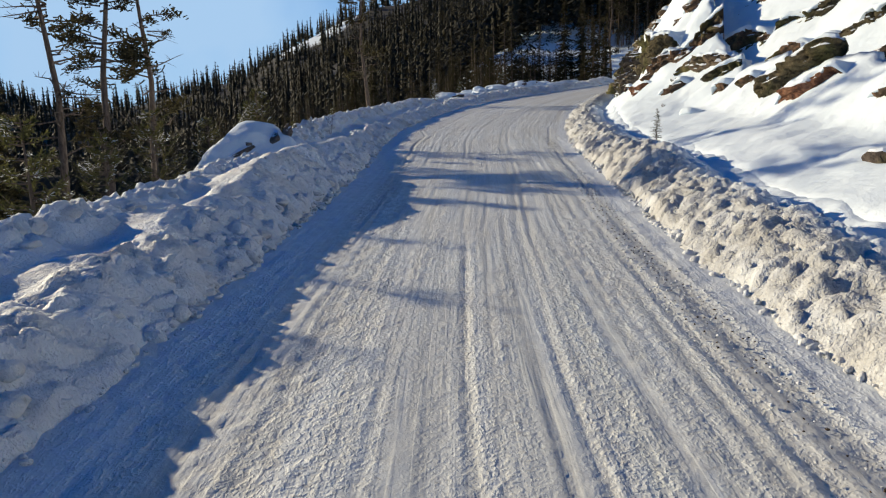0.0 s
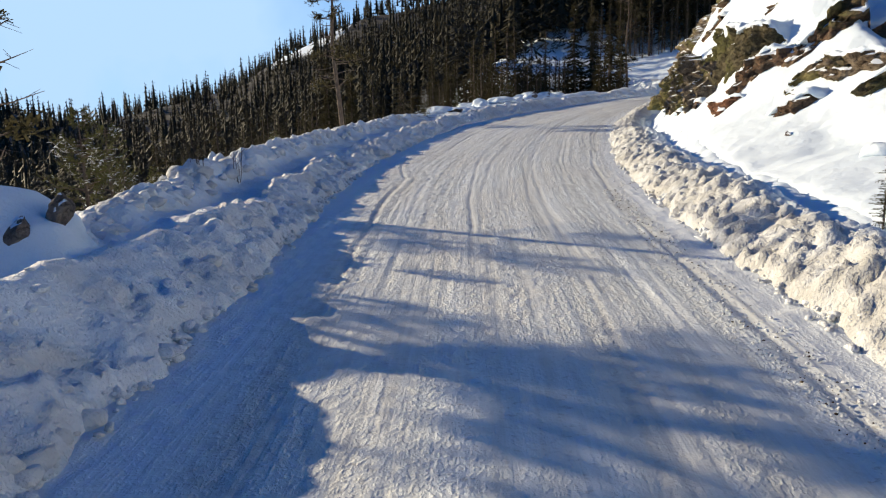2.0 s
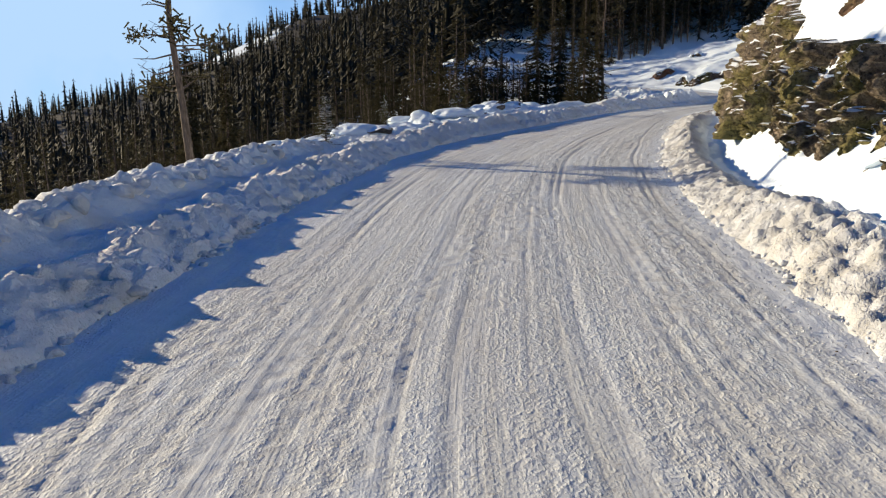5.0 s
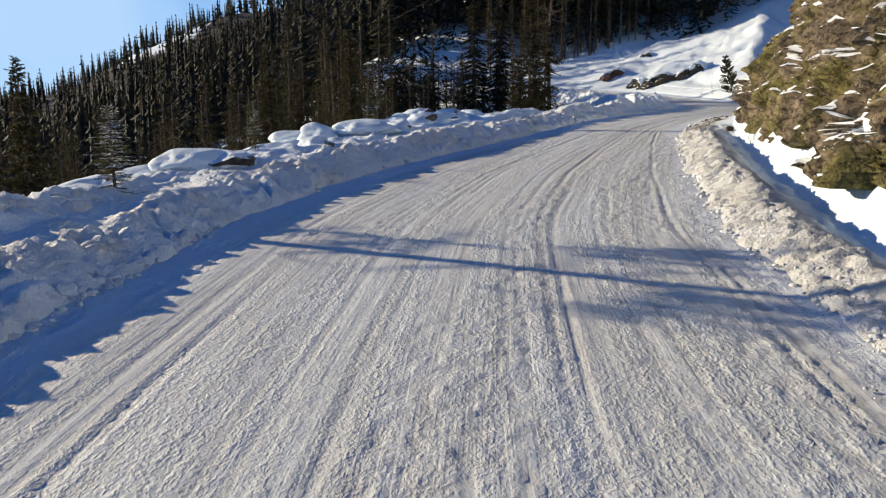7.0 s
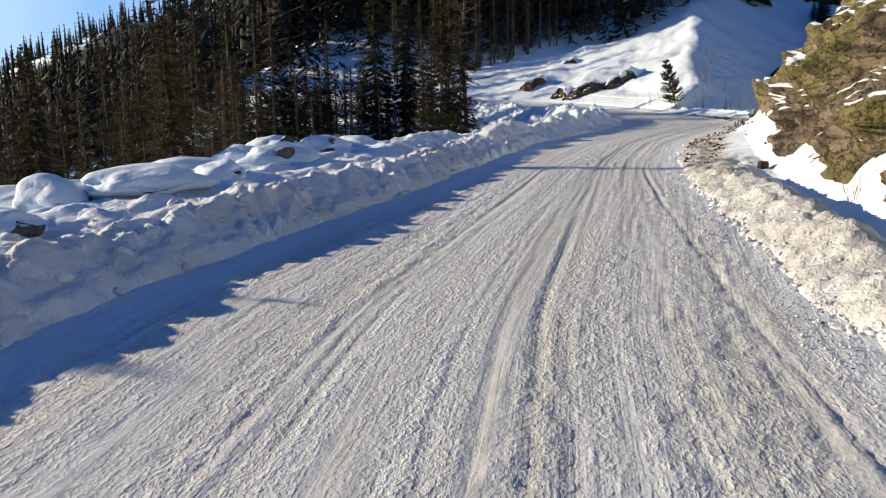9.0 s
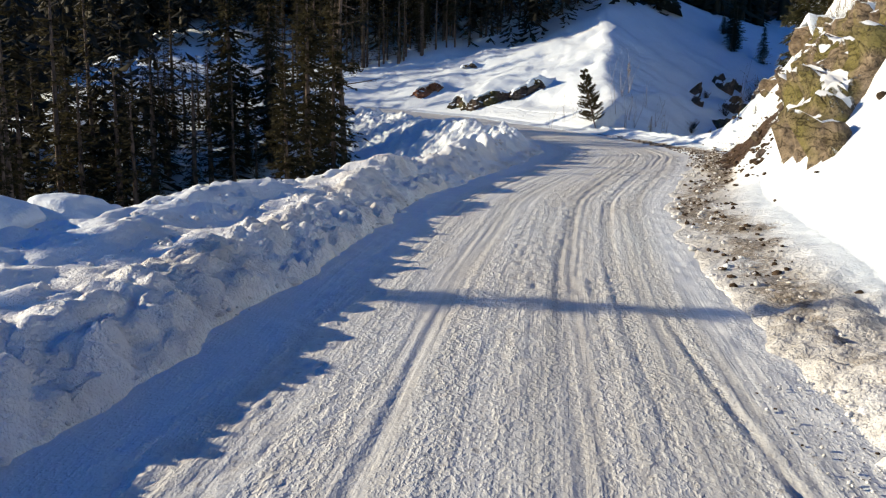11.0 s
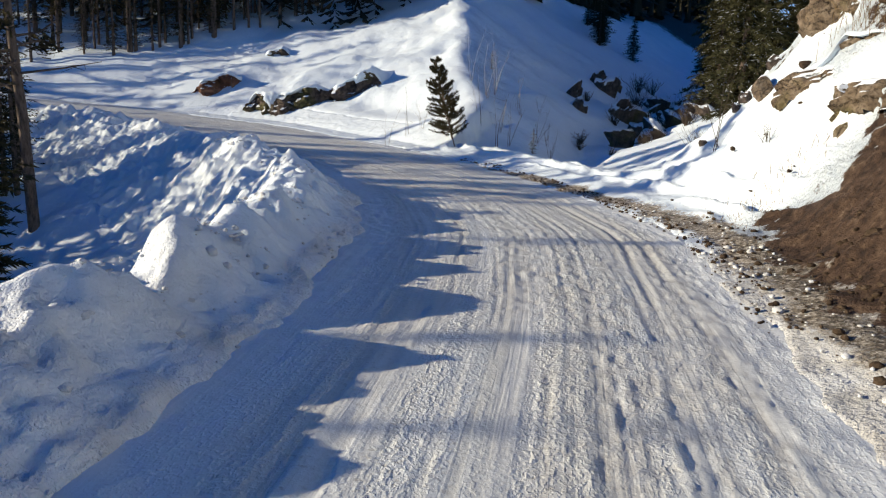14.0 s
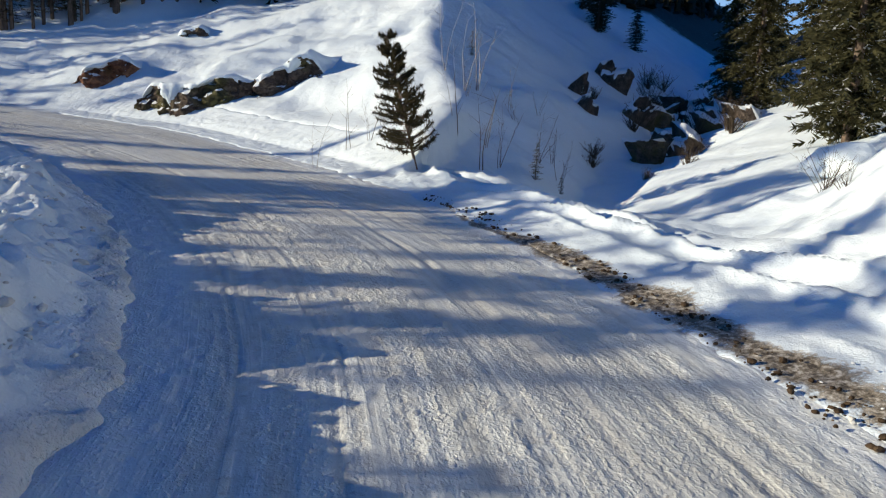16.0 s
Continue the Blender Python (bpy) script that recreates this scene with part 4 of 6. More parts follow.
def tapered(points, radii, sides=7):
    """Vertices and quads of a round, tapered limb along points."""
    V, Q = [], []
    for k, (p, r) in enumerate(zip(points, radii)):
        p = Vector(p)
        d = (Vector(points[min(k + 1, len(points) - 1)]) - Vector(points[max(k - 1, 0)])).normalized()
        x = d.orthogonal().normalized()
        y = d.cross(x)
        for j in range(sides):
            a = 2 * math.pi * j / sides
            V.append(tuple(p + (x * math.cos(a) + y * math.sin(a)) * r))
        if k:
            for j in range(sides):
                j2 = (j + 1) % sides
                Q.append(((k - 1) * sides + j, (k - 1) * sides + j2, k * sides + j2, k * sides + j))
    return np.array(V), np.array(Q)


def joined(parts):
    """One array of vertices and faces out of several."""
    V, Q, n = [], [], 0
    for v, q in parts:
        V.append(v)
        Q.append(q + n)
        n += len(v)
    return np.vstack(V), np.vstack(Q)


def child(name, me, parent, label=""):
    ob = new(name, me)
    ob.parent = parent
    return tagged(ob, label)


def conifer(name, seed, tall, label, group, material=None, spread=0.16, whorls=26, per=7, bare=0.08, tufts=13, droop=0.35, stem=0.016, limbs=0):
    base = tagged(new(name), label, "tree", group)
    v, q = tapered([(0, 0, -0.08 * tall), (0.004 * tall, 0, tall * 0.4), (0, 0.004 * tall, tall * 0.97)], [tall * stem, tall * stem * 0.7, tall * 0.002])
    rnd = random.Random(seed)
    bits = [(v, q)]
    for k in range(limbs):
        f, a, r = rnd.uniform(0.08, bare + 0.2), rnd.uniform(0, 6.283), tall * rnd.uniform(0.02, 0.07)
        p = Vector((0.004 * tall * min(f / 0.4, 1), 0, tall * f))
        bits.append(tapered([p, p + Vector((math.cos(a), math.sin(a), rnd.uniform(-0.4, 0.2))) * r], [tall * 0.0016, tall * 0.0005], 7))
    v, q = joined(bits)
    child("trunk", raw_mesh("trunk", v, q, BARK), base)
    v, t = feathered(seed, tall, spread, whorls, per, bare, droop, tufts)
    child("crown", raw_mesh("crown", v, t, material or SPRUCE, False), base)
    return base


class Kind:
    """A kind of tree, built once and copied wherever it stands."""

    def __init__(self, ob, tall):
        self.ob, self.tall, self.used = ob, tall, False

    def stand(self, x, y, tall, lean=(0, 0), sink=0.1, width=1.0, label=""):
        rnd = random.Random(int(x * 131 + y * 71))
        m = pose(x, y, height(x, y) - sink, lean[0], lean[1], 0) @ pose(0, 0, 0, 0, 0, rnd.uniform(0, 360))
        k = tall / self.tall
        if self.used:
            ob = copy_thing(self.ob, m)
        else:
            ob, self.used = self.ob, True
            ob.matrix_basis = m
        ob.scale = (k * width, k * width, k)
        return tagged(ob, label)


SPRUCES = [Kind(conifer("spruce_tree", 11 + k, 10.0, "dark green spruce lightly dusted with snow", "forest spruces", spread=sp, bare=b, whorls=40, per=7, tufts=11), 10.0)
           for k, (sp, b) in enumerate([(0.15, 0.05), (0.17, 0.10), (0.12, 0.16)])]
LODGE = [Kind(conifer("lodgepole_pine", 21 + k, 10.0, "slender lodgepole pine with a bare brown trunk", "lodgepole pines", spread=sp, bare=b, whorls=34, per=7, tufts=12, droop=0.15, stem=0.010, limbs=30), 10.0)
         for k, (sp, b) in enumerate([(0.10, 0.30), (0.085, 0.42), (0.11, 0.22), (0.075, 0.5)])]
FINE = [Kind(conifer("spruce_tree", 91 + k, 9.0, "dark green spruce lightly dusted with snow", "forest spruces", spread=sp, whorls=56, per=10, bare=b, tufts=26, droop=0.45), 9.0) for k, (sp, b) in enumerate([(0.17, 0.03), (0.15, 0.06)])]
SMALL = Kind(conifer("young_spruce", 95, 2.0, "small young spruce standing alone in the snow", "young spruces", YOUNG, spread=0.25, whorls=26, per=8, bare=0.04, tufts=40, droop=0.12), 2.0)
SNOWY = Kind(conifer("snowy_spruce", 77, 9.0, "broad spruce with snow on its sagging branches", "spruces by the gully", NEEDLE_SNOWY, spread=0.2, whorls=56, per=12, bare=0.04, tufts=38, droop=0.5), 9.0)


def young_pine(seed, tall=2.0, needles=None, label="young yellow-green pine with snow on its shoots", limbs=62, dense=52, sweep=0.9):
    """A bushy young pine: upswept limbs, each a bottle brush of needles."""
    rnd = random.Random(seed)
    base = tagged(new("young_pine"), label, "tree", "young pines")
    bits, leaf = [tapered([(0, 0, -0.15), (0.02, 0, tall * 0.5), (0, 0.01, tall)], [0.04, 0.025, 0.006], 6)], []
    for k in range(limbs):
        f = rnd.uniform(0.06, 0.98)
        a, r = rnd.uniform(0, 6.283), tall * (0.36 * (1 - f) ** 0.7 + 0.05) * rnd.uniform(0.7, 1.15)
        p = Vector((0, 0, tall * f))
        m = p + Vector((math.cos(a), math.sin(a), 0.15)) * r * 0.6
        e = m + Vector((math.cos(a), math.sin(a), sweep)) * r * 0.4
        bits.append(tapered([p, m, e], [0.011, 0.008, 0.004], 6))
        for c in range(dense):
            u = rnd.uniform(0.25, 1.0)
            q = p.lerp(m, u / 0.6) if u < 0.6 else m.lerp(e, (u - 0.6) / 0.4)
            ax = (m - p if u < 0.6 else e - m).normalized()
            d = (ax * 0.8 + Vector((rnd.gauss(0, 1), rnd.gauss(0, 1), rnd.gauss(0, 1))).normalized()).normalized() * rnd.uniform(0.05, 0.10)
            w = d.orthogonal().normalized() * 0.009
            leaf.append((np.array([tuple(q - w), tuple(q + w), tuple(q + d)]), np.array([(0, 1, 2)])))
    v, q = joined(bits)
    child("trunk", raw_mesh("trunk", v, q, BARK), base)
    v, t = joined(leaf)
    child("crown", raw_mesh("crown", v, t, needles or PINE, False), base)
    return base


SAPLINGS = [Kind(young_pine(31 + k), 2.0) for k in range(2)]
LEANING = Kind(young_pine(36, 2.0, SPRUCE, "dark young pine leaning over the road's snowy shoulder", 150, 110, 0.35), 2.0)


def old_pine(seed, tall, label, needles):
    """A tall, open pine: bare lower trunk, crooked limbs, thin tufts of needles."""
    rnd = random.Random(seed)
    base = tagged(new("tall_pine"), label, "tree", "tall pines")
    axis = [Vector((rnd.uniform(-0.006, 0.006) * tall * k, rnd.uniform(-0.006, 0.006) * tall * k, tall * f)) for k, f in enumerate((-0.05, 0.25, 0.5, 0.75, 1.0))]
    v, q = tapered(axis, [tall * 0.013, tall * 0.011, tall * 0.008, tall * 0.005, tall * 0.001], 8)
    child("trunk", raw_mesh("trunk", v, q, BARK), base)
    limbs, fans = [], []
    for k in range(46):
        f = rnd.uniform(0.3, 0.98)
        p = Vector((axis[2].x * f, axis[2].y * f, tall * f))
        a = rnd.uniform(0, 6.283)
        r = tall * rnd.uniform(0.08, 0.2) * (1.15 - f * 0.75)
        rise = rnd.uniform(-0.25, 0.35)
        e1 = p + Vector((math.cos(a), math.sin(a), rise)) * r * 0.55
        e2 = e1 + Vector((math.cos(a + rnd.uniform(-0.7, 0.7)), math.sin(a + rnd.uniform(-0.7, 0.7)), rnd.uniform(-0.2, 0.6))) * r * 0.5
        limbs.append(tapered([p, e1, e2], [tall * 0.0035, tall * 0.0022, tall * 0.0007], 4))
        if rnd.random() > needles:
            for c in range(5):
                t0 = e1.lerp(e2, rnd.uniform(0.1, 0.9))
                t1 = t0 + Vector((rnd.uniform(-1, 1), rnd.uniform(-1, 1), rnd.uniform(-0.4, 0.6))) * r * 0.3
                limbs.append(tapered([t0, t1], [tall * 0.0009, tall * 0.0004], 3))
            continue
        for c in range(70):
            t0 = e1.lerp(e2, rnd.uniform(0.0, 1.05)) + Vector((rnd.gauss(0, 0.12), rnd.gauss(0, 0.12), rnd.gauss(0, 0.08))) * r
            d = Vector((rnd.uniform(-1, 1), rnd.uniform(-1, 1), rnd.uniform(-0.3, 0.9))).normalized() * r * rnd.uniform(0.10, 0.22)
            w = d.orthogonal().normalized() * r * 0.014
            fans.append((np.array([tuple(t0 - w), tuple(t0 + w), tuple(t0 + d + w * 1.6), tuple(t0 + d - w * 1.6)]), np.array([(0, 1, 2, 3)])))
    v, q = joined(limbs)
    child("branchwork", raw_mesh("branchwork", v, q, BARK), base)
    v, q = joined(fans)
    child("crown", raw_mesh("crown", v, q, SPRUCE, False), base)
    return base


def forest():
    """The woods: the nearest trees as things, the rest as one mesh each for the near belt and the far slopes."""
    rs = np.random.RandomState(5)
    spots = []
    for r0, r1, n in ((0, 60, 1900), (60, 120, 5000), (120, 250, 6200), (250, 640, 11500)):
        r = np.sqrt(rs.uniform(r0 ** 2, r1 ** 2, n))
        a = np.radians(rs.uniform(-115, 70, n) if r1 < 130 else rs.uniform(-58, 68, n) if r1 < 260 else rs.uniform(-52, 44, n))
        spots.append(np.stack([8 + r * np.sin(a), 40 + r * np.cos(a)], 1))
    spots.append(np.stack([rs.uniform(8, 62, 420), rs.uniform(104, 132, 420)], 1))
    P = np.vstack(spots)
    z, u, s, *_ = land(P[:, 0], P[:, 1])
    i, _, _ = lane_of(P[:, 0], P[:, 1])
    hw, yy, zr = HALF[i], Y_OF[i], ROAD_Z[i]
    dl, dr = -u - hw, u - hw
    tall = rs.uniform(6, 14, len(P)) * rs.choice([0.6, 1.0, 1.0, 1.25], len(P))
    tall = np.where((P[:, 0] < 8) & (P[:, 1] > 76) & (P[:, 1] < 125), tall * 1.35, tall)
    # along the straight the tree tops stay under the sun's slant, as the lit road shows
    room = zr + 0.1 + np.where(P[:, 1] < 45, 0.18, 0.235) * np.clip(dl, 0, None) - z
    tall = np.where((u < 0) & (P[:, 1] < 89) & (P[:, 0] < 12) & (dl < 60), np.minimum(tall, room * rs.uniform(0.6, 1.05, len(P))), tall)
    # from the road one sees over the valley's trees to the ridge
    for ex, ey, ez in ((0, 0, 2.0), (1, 25, 2.5), (4, 41, 3.0)):
        az = np.degrees(np.arctan2(P[:, 0] - ex, P[:, 1] - ey))
        lift = np.interp(az, [-70, -25, -20, -15, -11, -7, -2, 3], [-0.5, -0.7, 0.4, 1.8, 3.4, 5.4, 11, 30])
        over = ez + np.hypot(P[:, 0] - ex, P[:, 1] - ey) * np.tan(np.radians(lift)) - z
        tall = np.where((P[:, 0] < 8) & (np.hypot(P[:, 0] - 8, P[:, 1] - 40) < 170), np.minimum(tall, np.maximum(over, 2.6) * rs.uniform(0.55, 1.1, len(P))), tall)
    q = -(P[:, 0] - 33.5) * 0.47 + (P[:, 1] - 83.0) * 0.88
    open_view = (P[:, 0] > 18.0 + 0.16 * (P[:, 1] - 89)) & (P[:, 1] < 112)
    ok = np.where(u < 0, (dl > 8) & (tall > 2.2) & ~open_view, (dr > np.interp(yy, [84, 90, 100, 112], [30, 17, 9, 7])) & (q > 12) & (yy > 84) | (P[:, 0] < 4))
    ok &= ~((np.abs(P[:, 0] - 12.5) < 6.5) & (np.abs(P[:, 1] - 80) < 11))
    for px, py, pr in PATCHES:
        ok &= np.hypot(P[:, 0] - px, P[:, 1] - py) > pr
    P, z, tall = P[ok], z[ok], tall[ok]
    d = np.hypot(P[:, 0] - 12, P[:, 1] - 62)
    order = np.argsort(d)
    near, rest = order[:235], order[235:]
    for k in near:
        kinds = LODGE if P[k, 1] > 84 and rs.rand() < 0.8 or rs.rand() < 0.3 else SPRUCES
        kinds[int(rs.randint(0, len(kinds)))].stand(P[k, 0], P[k, 1], tall[k], lean=(rs.uniform(-2, 2), rs.uniform(-2, 2)), width=rs.uniform(0.8, 1.2))
    mid, far = rest[:1300], np.delete(rest[1300:], np.s_[2::3])
    for name, ids, temps in (("forest_belt", mid, [spruce_mesh(40 + k, 1.0, sp, 12, 5, b, 0.5, 1, 1.0) for k, (sp, b) in enumerate([(0.15, 0.05), (0.12, 0.2), (0.18, 0.1), (0.10, 0.3)])]),
                             ("far_forest", far, [far_tree(60 + k, sp, 7, 3) for k, sp in enumerate((0.13, 0.16, 0.11, 0.18))])):
        bits = []
        for c, k in enumerate(ids):
            v, t = temps[c % 4]
            a, h = rs.uniform(0, 6.28), tall[k]
            ca, sa = math.cos(a), math.sin(a)
            bits.append((np.stack([v[:, 0] * ca - v[:, 1] * sa, v[:, 0] * sa + v[:, 1] * ca, v[:, 2]], 1) * h + (P[k, 0], P[k, 1], z[k] - 0.2), t))
        v, t = joined(bits)
        tagged(new(name, raw_mesh(name, v, t, SPRUCE_FAR, False)), "dense dark spruce forest on the mountainside", "forest", kind="stuff")


forest()
for x, y, tall in ((-14.7, 22.3, 10.6), (-6.8, 57.9, 5.2 - height(-6.8, 57.9)), (-5.4, 58.4, 4.4 - height(-5.4, 58.4)), (-15.5, 24.5, 10.4), (-16.6, 27.2, 10.8), (4.0, 64.7, 5.4), (1.0, 64.5, 6.0), (16.6, 83.6, 11.0), (18.0, 84.6, 9.0), (15.2, 81.4, 8.5), (17.0, 93.0, 11.0), (15.0, 93.5, 12.0)):
    FINE[int(abs(x) * 7) % 2].stand(x, y, tall)
for n, (x, y) in enumerate(((12.0, 95.0), (9.0, 94.0), (6.0, 93.0), (10.0, 98.0), (3.0, 92.0), (7.0, 97.0), (0.0, 90.0), (-3.0, 92.0), (4.0, 96.0), (12.6, 98.6), (-1.0, 86.0), (-4.0, 87.0), (1.5, 94.5), (-6.0, 84.0), (-2.5, 82.0))):
    SPRUCES[n % 3].stand(x, y, 7.0 + (n * 31 % 7) * 0.25, width=1.1)
rs = np.random.RandomState(9)
spots = np.stack([rs.uniform(4, 21, 150), rs.uniform(91, 107, 150)], 1)
at, off, _ = lane_of(spots[:, 0], spots[:, 1])
gap = -off - HALF[at]
for (x, y), k in zip(spots[(gap > 2.5) & (gap < 12)][:46], range(46)):
    SPRUCES[k % 3].stand(x, y, 3.0 + (k * 29 % 11) * 0.32, width=1.25)
spots = np.stack([rs.uniform(20, 48, 70), rs.uniform(110, 122, 70)], 1)
for (x, y), k in zip(spots, range(70)):
    LODGE[k % 4].stand(x, y, 7.0 + (k * 37 % 10) * 0.45, width=1.1)
for n, (x, y) in enumerate(((26.5, 112.6), (28.4, 111.2), (29.6, 110.6), (31.0, 109.8), (32.4, 109.6), (33.6, 109.4), (35.0, 108.8), (36.2, 108.6), (37.6, 108.4), (38.8, 108.2), (40.2, 107.6), (41.4, 107.0), (27.4, 113.4), (30.2, 112.4), (33.0, 111.6), (35.6, 111.0), (38.2, 110.6), (40.6, 109.8), (24.8, 113.8), (43.0, 107.4))):
    LODGE[n % 4].stand(x, y, 7.0 + (n * 37 % 10) * 0.4, width=1.05)
for x, y, top in ((-7.0, 18.0, 1.85), (-7.9, 17.2, 1.35), (-5.6, 22.6, 2.25), (-6.7, 21.2, 1.5), (-4.6, 22.9, 1.3), (-6.8, 26.2, 1.9), (5.0, 64.2, 3.6), (-9.4, 16.6, 1.7), (-6.0, 25.0, 1.2), (-5.0, 34.0, 1.5), (-4.5, 36.0, 1.3)):
    SAPLINGS[int(abs(x) * 3) % 2].stand(x, y, top - height(x, y) + 0.15, sink=0.15, width=1.0)
for x, y, tall in ((61.0, 105.4, 4.0), (62.6, 106.6, 4.5), (64.5, 105.0, 3.5)):
    FINE[1].stand(x, y, tall, width=1.5)
for x, y, tall in ((35.4, 84.9, 0.95), (36.0, 84.6, 0.5), (5.55, 19.5, 0.95), (1.2, 54.8, 1.3), (4.4, 62.0, 1.1), (40.2, 93.2, 0.9), (45.9, 92.9, 0.5), (33.0, 87.0, 0.6), (12.6, 91.0, 2.2)):
    SMALL.stand(x, y, tall, sink=0.02, width=1.0)
SMALL.stand(-0.55, 48.4, 1.5, sink=0.05, width=1.45)
LEANING.stand(32.5, 85.9, 2.9, sink=0.05, width=0.66, lean=(-6, -13))
for x, y, tall in ((40.2, 79.9, 10.0), (43.4, 81.2, 12.0), (45.0, 79.5, 12.0), (47.5, 82.0, 11.0), (54.0, 90.0, 11.0), (58.0, 92.0, 12.0), (62.5, 96.5, 11.0), (52.0, 86.5, 11.0)):
    SNOWY.stand(x, y, tall, width=0.8)
for x, y, tall, seed, needles in ((-12.9, 25.0, 12.5, 3, 0.35), (-11.6, 29.2, 12.0, 4, 0.5), (-10.2, 22.3, 10.5, 5, 0.95), (19.8, 88.9, 13.0, 8, 0.55), (-4.9, 50.4, 11.0, 9, 0.35)):
    ob = old_pine(seed, tall, "tall thin pine with bare grey limbs and sparse needles" if needles < 0.9 else "tall bushy dark pine", needles)
    ob.matrix_basis = pose(x, y, height(x, y) - 0.2, 0, -3 if x < 0 else -1.5, 40 * seed)

# pines down the bank whose tops shade the first stretch of road
for x, y, top, k in ((-11.0, 14.0, 3.9, 0), (-12.0, 17.0, 4.2, 2), (-10.0, 11.5, 3.2, 2), (-12.8, 13.0, 4.0, 3)):
    LODGE[k].stand(x, y, top - height(x, y), width=1.5)
# the wood's edge on the spur: low boughs close the view between the trunks
rs = np.random.RandomState(21)
for k in range(64):
    f = rs.rand()
    x = float(np.interp(f, [0, 0.2, 0.4, 0.6, 0.8, 1.0], [24.5, 28.6, 32.0, 36.0, 40.2, 45.5]) + rs.uniform(-0.6, 0.6))
    y = float(np.interp(f, [0, 0.2, 0.4, 0.6, 0.8, 1.0], [112.2, 110.2, 109.2, 108.6, 106.4, 105.4]) + 6.5 * rs.rand() ** 1.5)
    (SPRUCES if k % 3 else LODGE)[k % 3].stand(x, y, 2.2 + 4.6 * rs.rand(), width=1.35)
# spruces beyond the hollow that keep it in the shade
for x, y, top, k in ((8.0, 87.5, 5.6, 0), (9.5, 89.5, 6.2, 1), (6.0, 85.6, 5.4, 2), (11.0, 91.0, 6.6, 0), (12.8, 90.2, 6.4, 1), (7.5, 90.5, 6.2, 2), (10.0, 86.0, 4.8, 1), (13.8, 92.2, 7.0, 2)):
    SPRUCES[k].stand(x, y, top - height(x, y), width=1.35)
# tall pines whose shadows bar the road through the bend
for x, y, top, k, w in ((5.7, 84.6, 9.8, 1, 1.0), (7.2, 88.3, 10.0, 2, 1.2), (3.4, 78.9, 8.2, 1, 0.8), (4.3, 80.4, 8.4, 3, 0.8), (8.4, 92.4, 10.8, 0, 1.2)):
    LODGE[k].stand(x, y, top - height(x, y), width=w)
# a snow-laden bush high on the shaded face
FINE[0].stand(64.6, 109.4, 2.6, width=1.9, label="dark bush loaded with snow on the shaded slope")
FINE[1].stand(63.4, 109.0, 1.9, width=2.0, label="dark bush loaded with snow on the shaded slope")

# ---- rocks ----
def rock_mesh(seed, size, material, detail=3, cuts=13, rough=0.13):
    """An angular stone: a sphere cut by random planes, then roughened."""
    rnd = random.Random(seed)
    bm = bmesh.new()
    bmesh.ops.create_icosphere(bm, subdivisions=detail, radius=1.0)
    planes = []
    for k in range(cuts):
        n = Vector((rnd.gauss(0, 1), rnd.gauss(0, 1), rnd.gauss(0, 0.8))).normalized()
        planes.append((n, rnd.uniform(0.38, 0.8)))
    off = Vector((seed * 3.7, seed * 1.3, 0))
    for v in bm.verts:
        for n, d in planes:
            e = v.co.dot(n) - d
            if e > 0:
                v.co -= n * e * 0.97
        v.co *= 1 + rough * noise.fractal(v.co * 1.3 + off, 1.0, 2.1, 5) + 0.05 * noise.cell(v.co * 4.0 + off)
        v.co = Vector((v.co.x * size[0], v.co.y * size[1], v.co.z * size[2])) * 0.62
    me = bpy.data.meshes.new("rock")
    bm.to_mesh(me)
    bm.free()
    me.materials.append(material)
    return me


def cap_mesh(seed, size):
    """A soft pillow of snow."""
    bm = bmesh.new()
    bmesh.ops.create_icosphere(bm, subdivisions=4, radius=1.0)
    off = Vector((seed * 2.1, 5.0, seed))
    for v in bm.verts:
        v.co *= 1 + 0.30 * noise.noise(v.co * 1.1 + off) + 0.12 * noise.noise(v.co * 2.7 + off)
        skirt = 1 + 0.22 * max(0.0, 0.35 - v.co.z)
        v.co.x *= skirt
        v.co.y *= skirt
        v.co = Vector((v.co.x * size[0], v.co.y * size[1], v.co.z * size[2] * 0.78))
    for f in bm.faces:
        f.smooth = True
    me = bpy.data.meshes.new("snow_cap")
    bm.to_mesh(me)
    bm.free()
    me.materials.append(SNOW)
    return me


def boulder(seed, x, y, size, turn=0, show=(0.5, -0.6), material=None):
    """A boulder buried under a deep pillow of snow, with a bare patch of stone where the snow has slid off (show: towards x and y)."""
    base = tagged(new("boulder"), "boulder on the roadside bank under a thick cap of snow", "boulder", "snow-capped boulders")
    base.matrix_basis = pose(x, y, height(x, y) - size[2] * 0.12, 0, 0, 0)
    c = child("snow_cap", cap_mesh(seed, (size[0], size[1], size[2] * 0.95)), base, "smooth white snow cap")
    c.matrix_basis = pose(-show[0] * size[0] * 0.12, -show[1] * size[0] * 0.12, size[2] * 0.36, 0, 0, turn)
    r = child("rock", rock_mesh(seed, (size[0] * 1.25, size[1] * 1.35, size[2] * 1.3), material or ROCK_BARE), base)
    r.matrix_basis = pose(show[0] * size[0] * 0.36, show[1] * size[0] * 0.36, size[2] * 0.34, 0, 0, turn)
    return base


def outcrop(seed, x, y, size, material, turn=0, dip=0, up=0.1, label="weathered rock jutting from the snowy slope"):
    ob = new("rock_outcrop", rock_mesh(seed, size, material))
    ob.matrix_basis = pose(x, y, height(x, y) + size[2] * up, 0, dip, turn)
    return tagged(ob, label, "rock", "rocks on the slope")


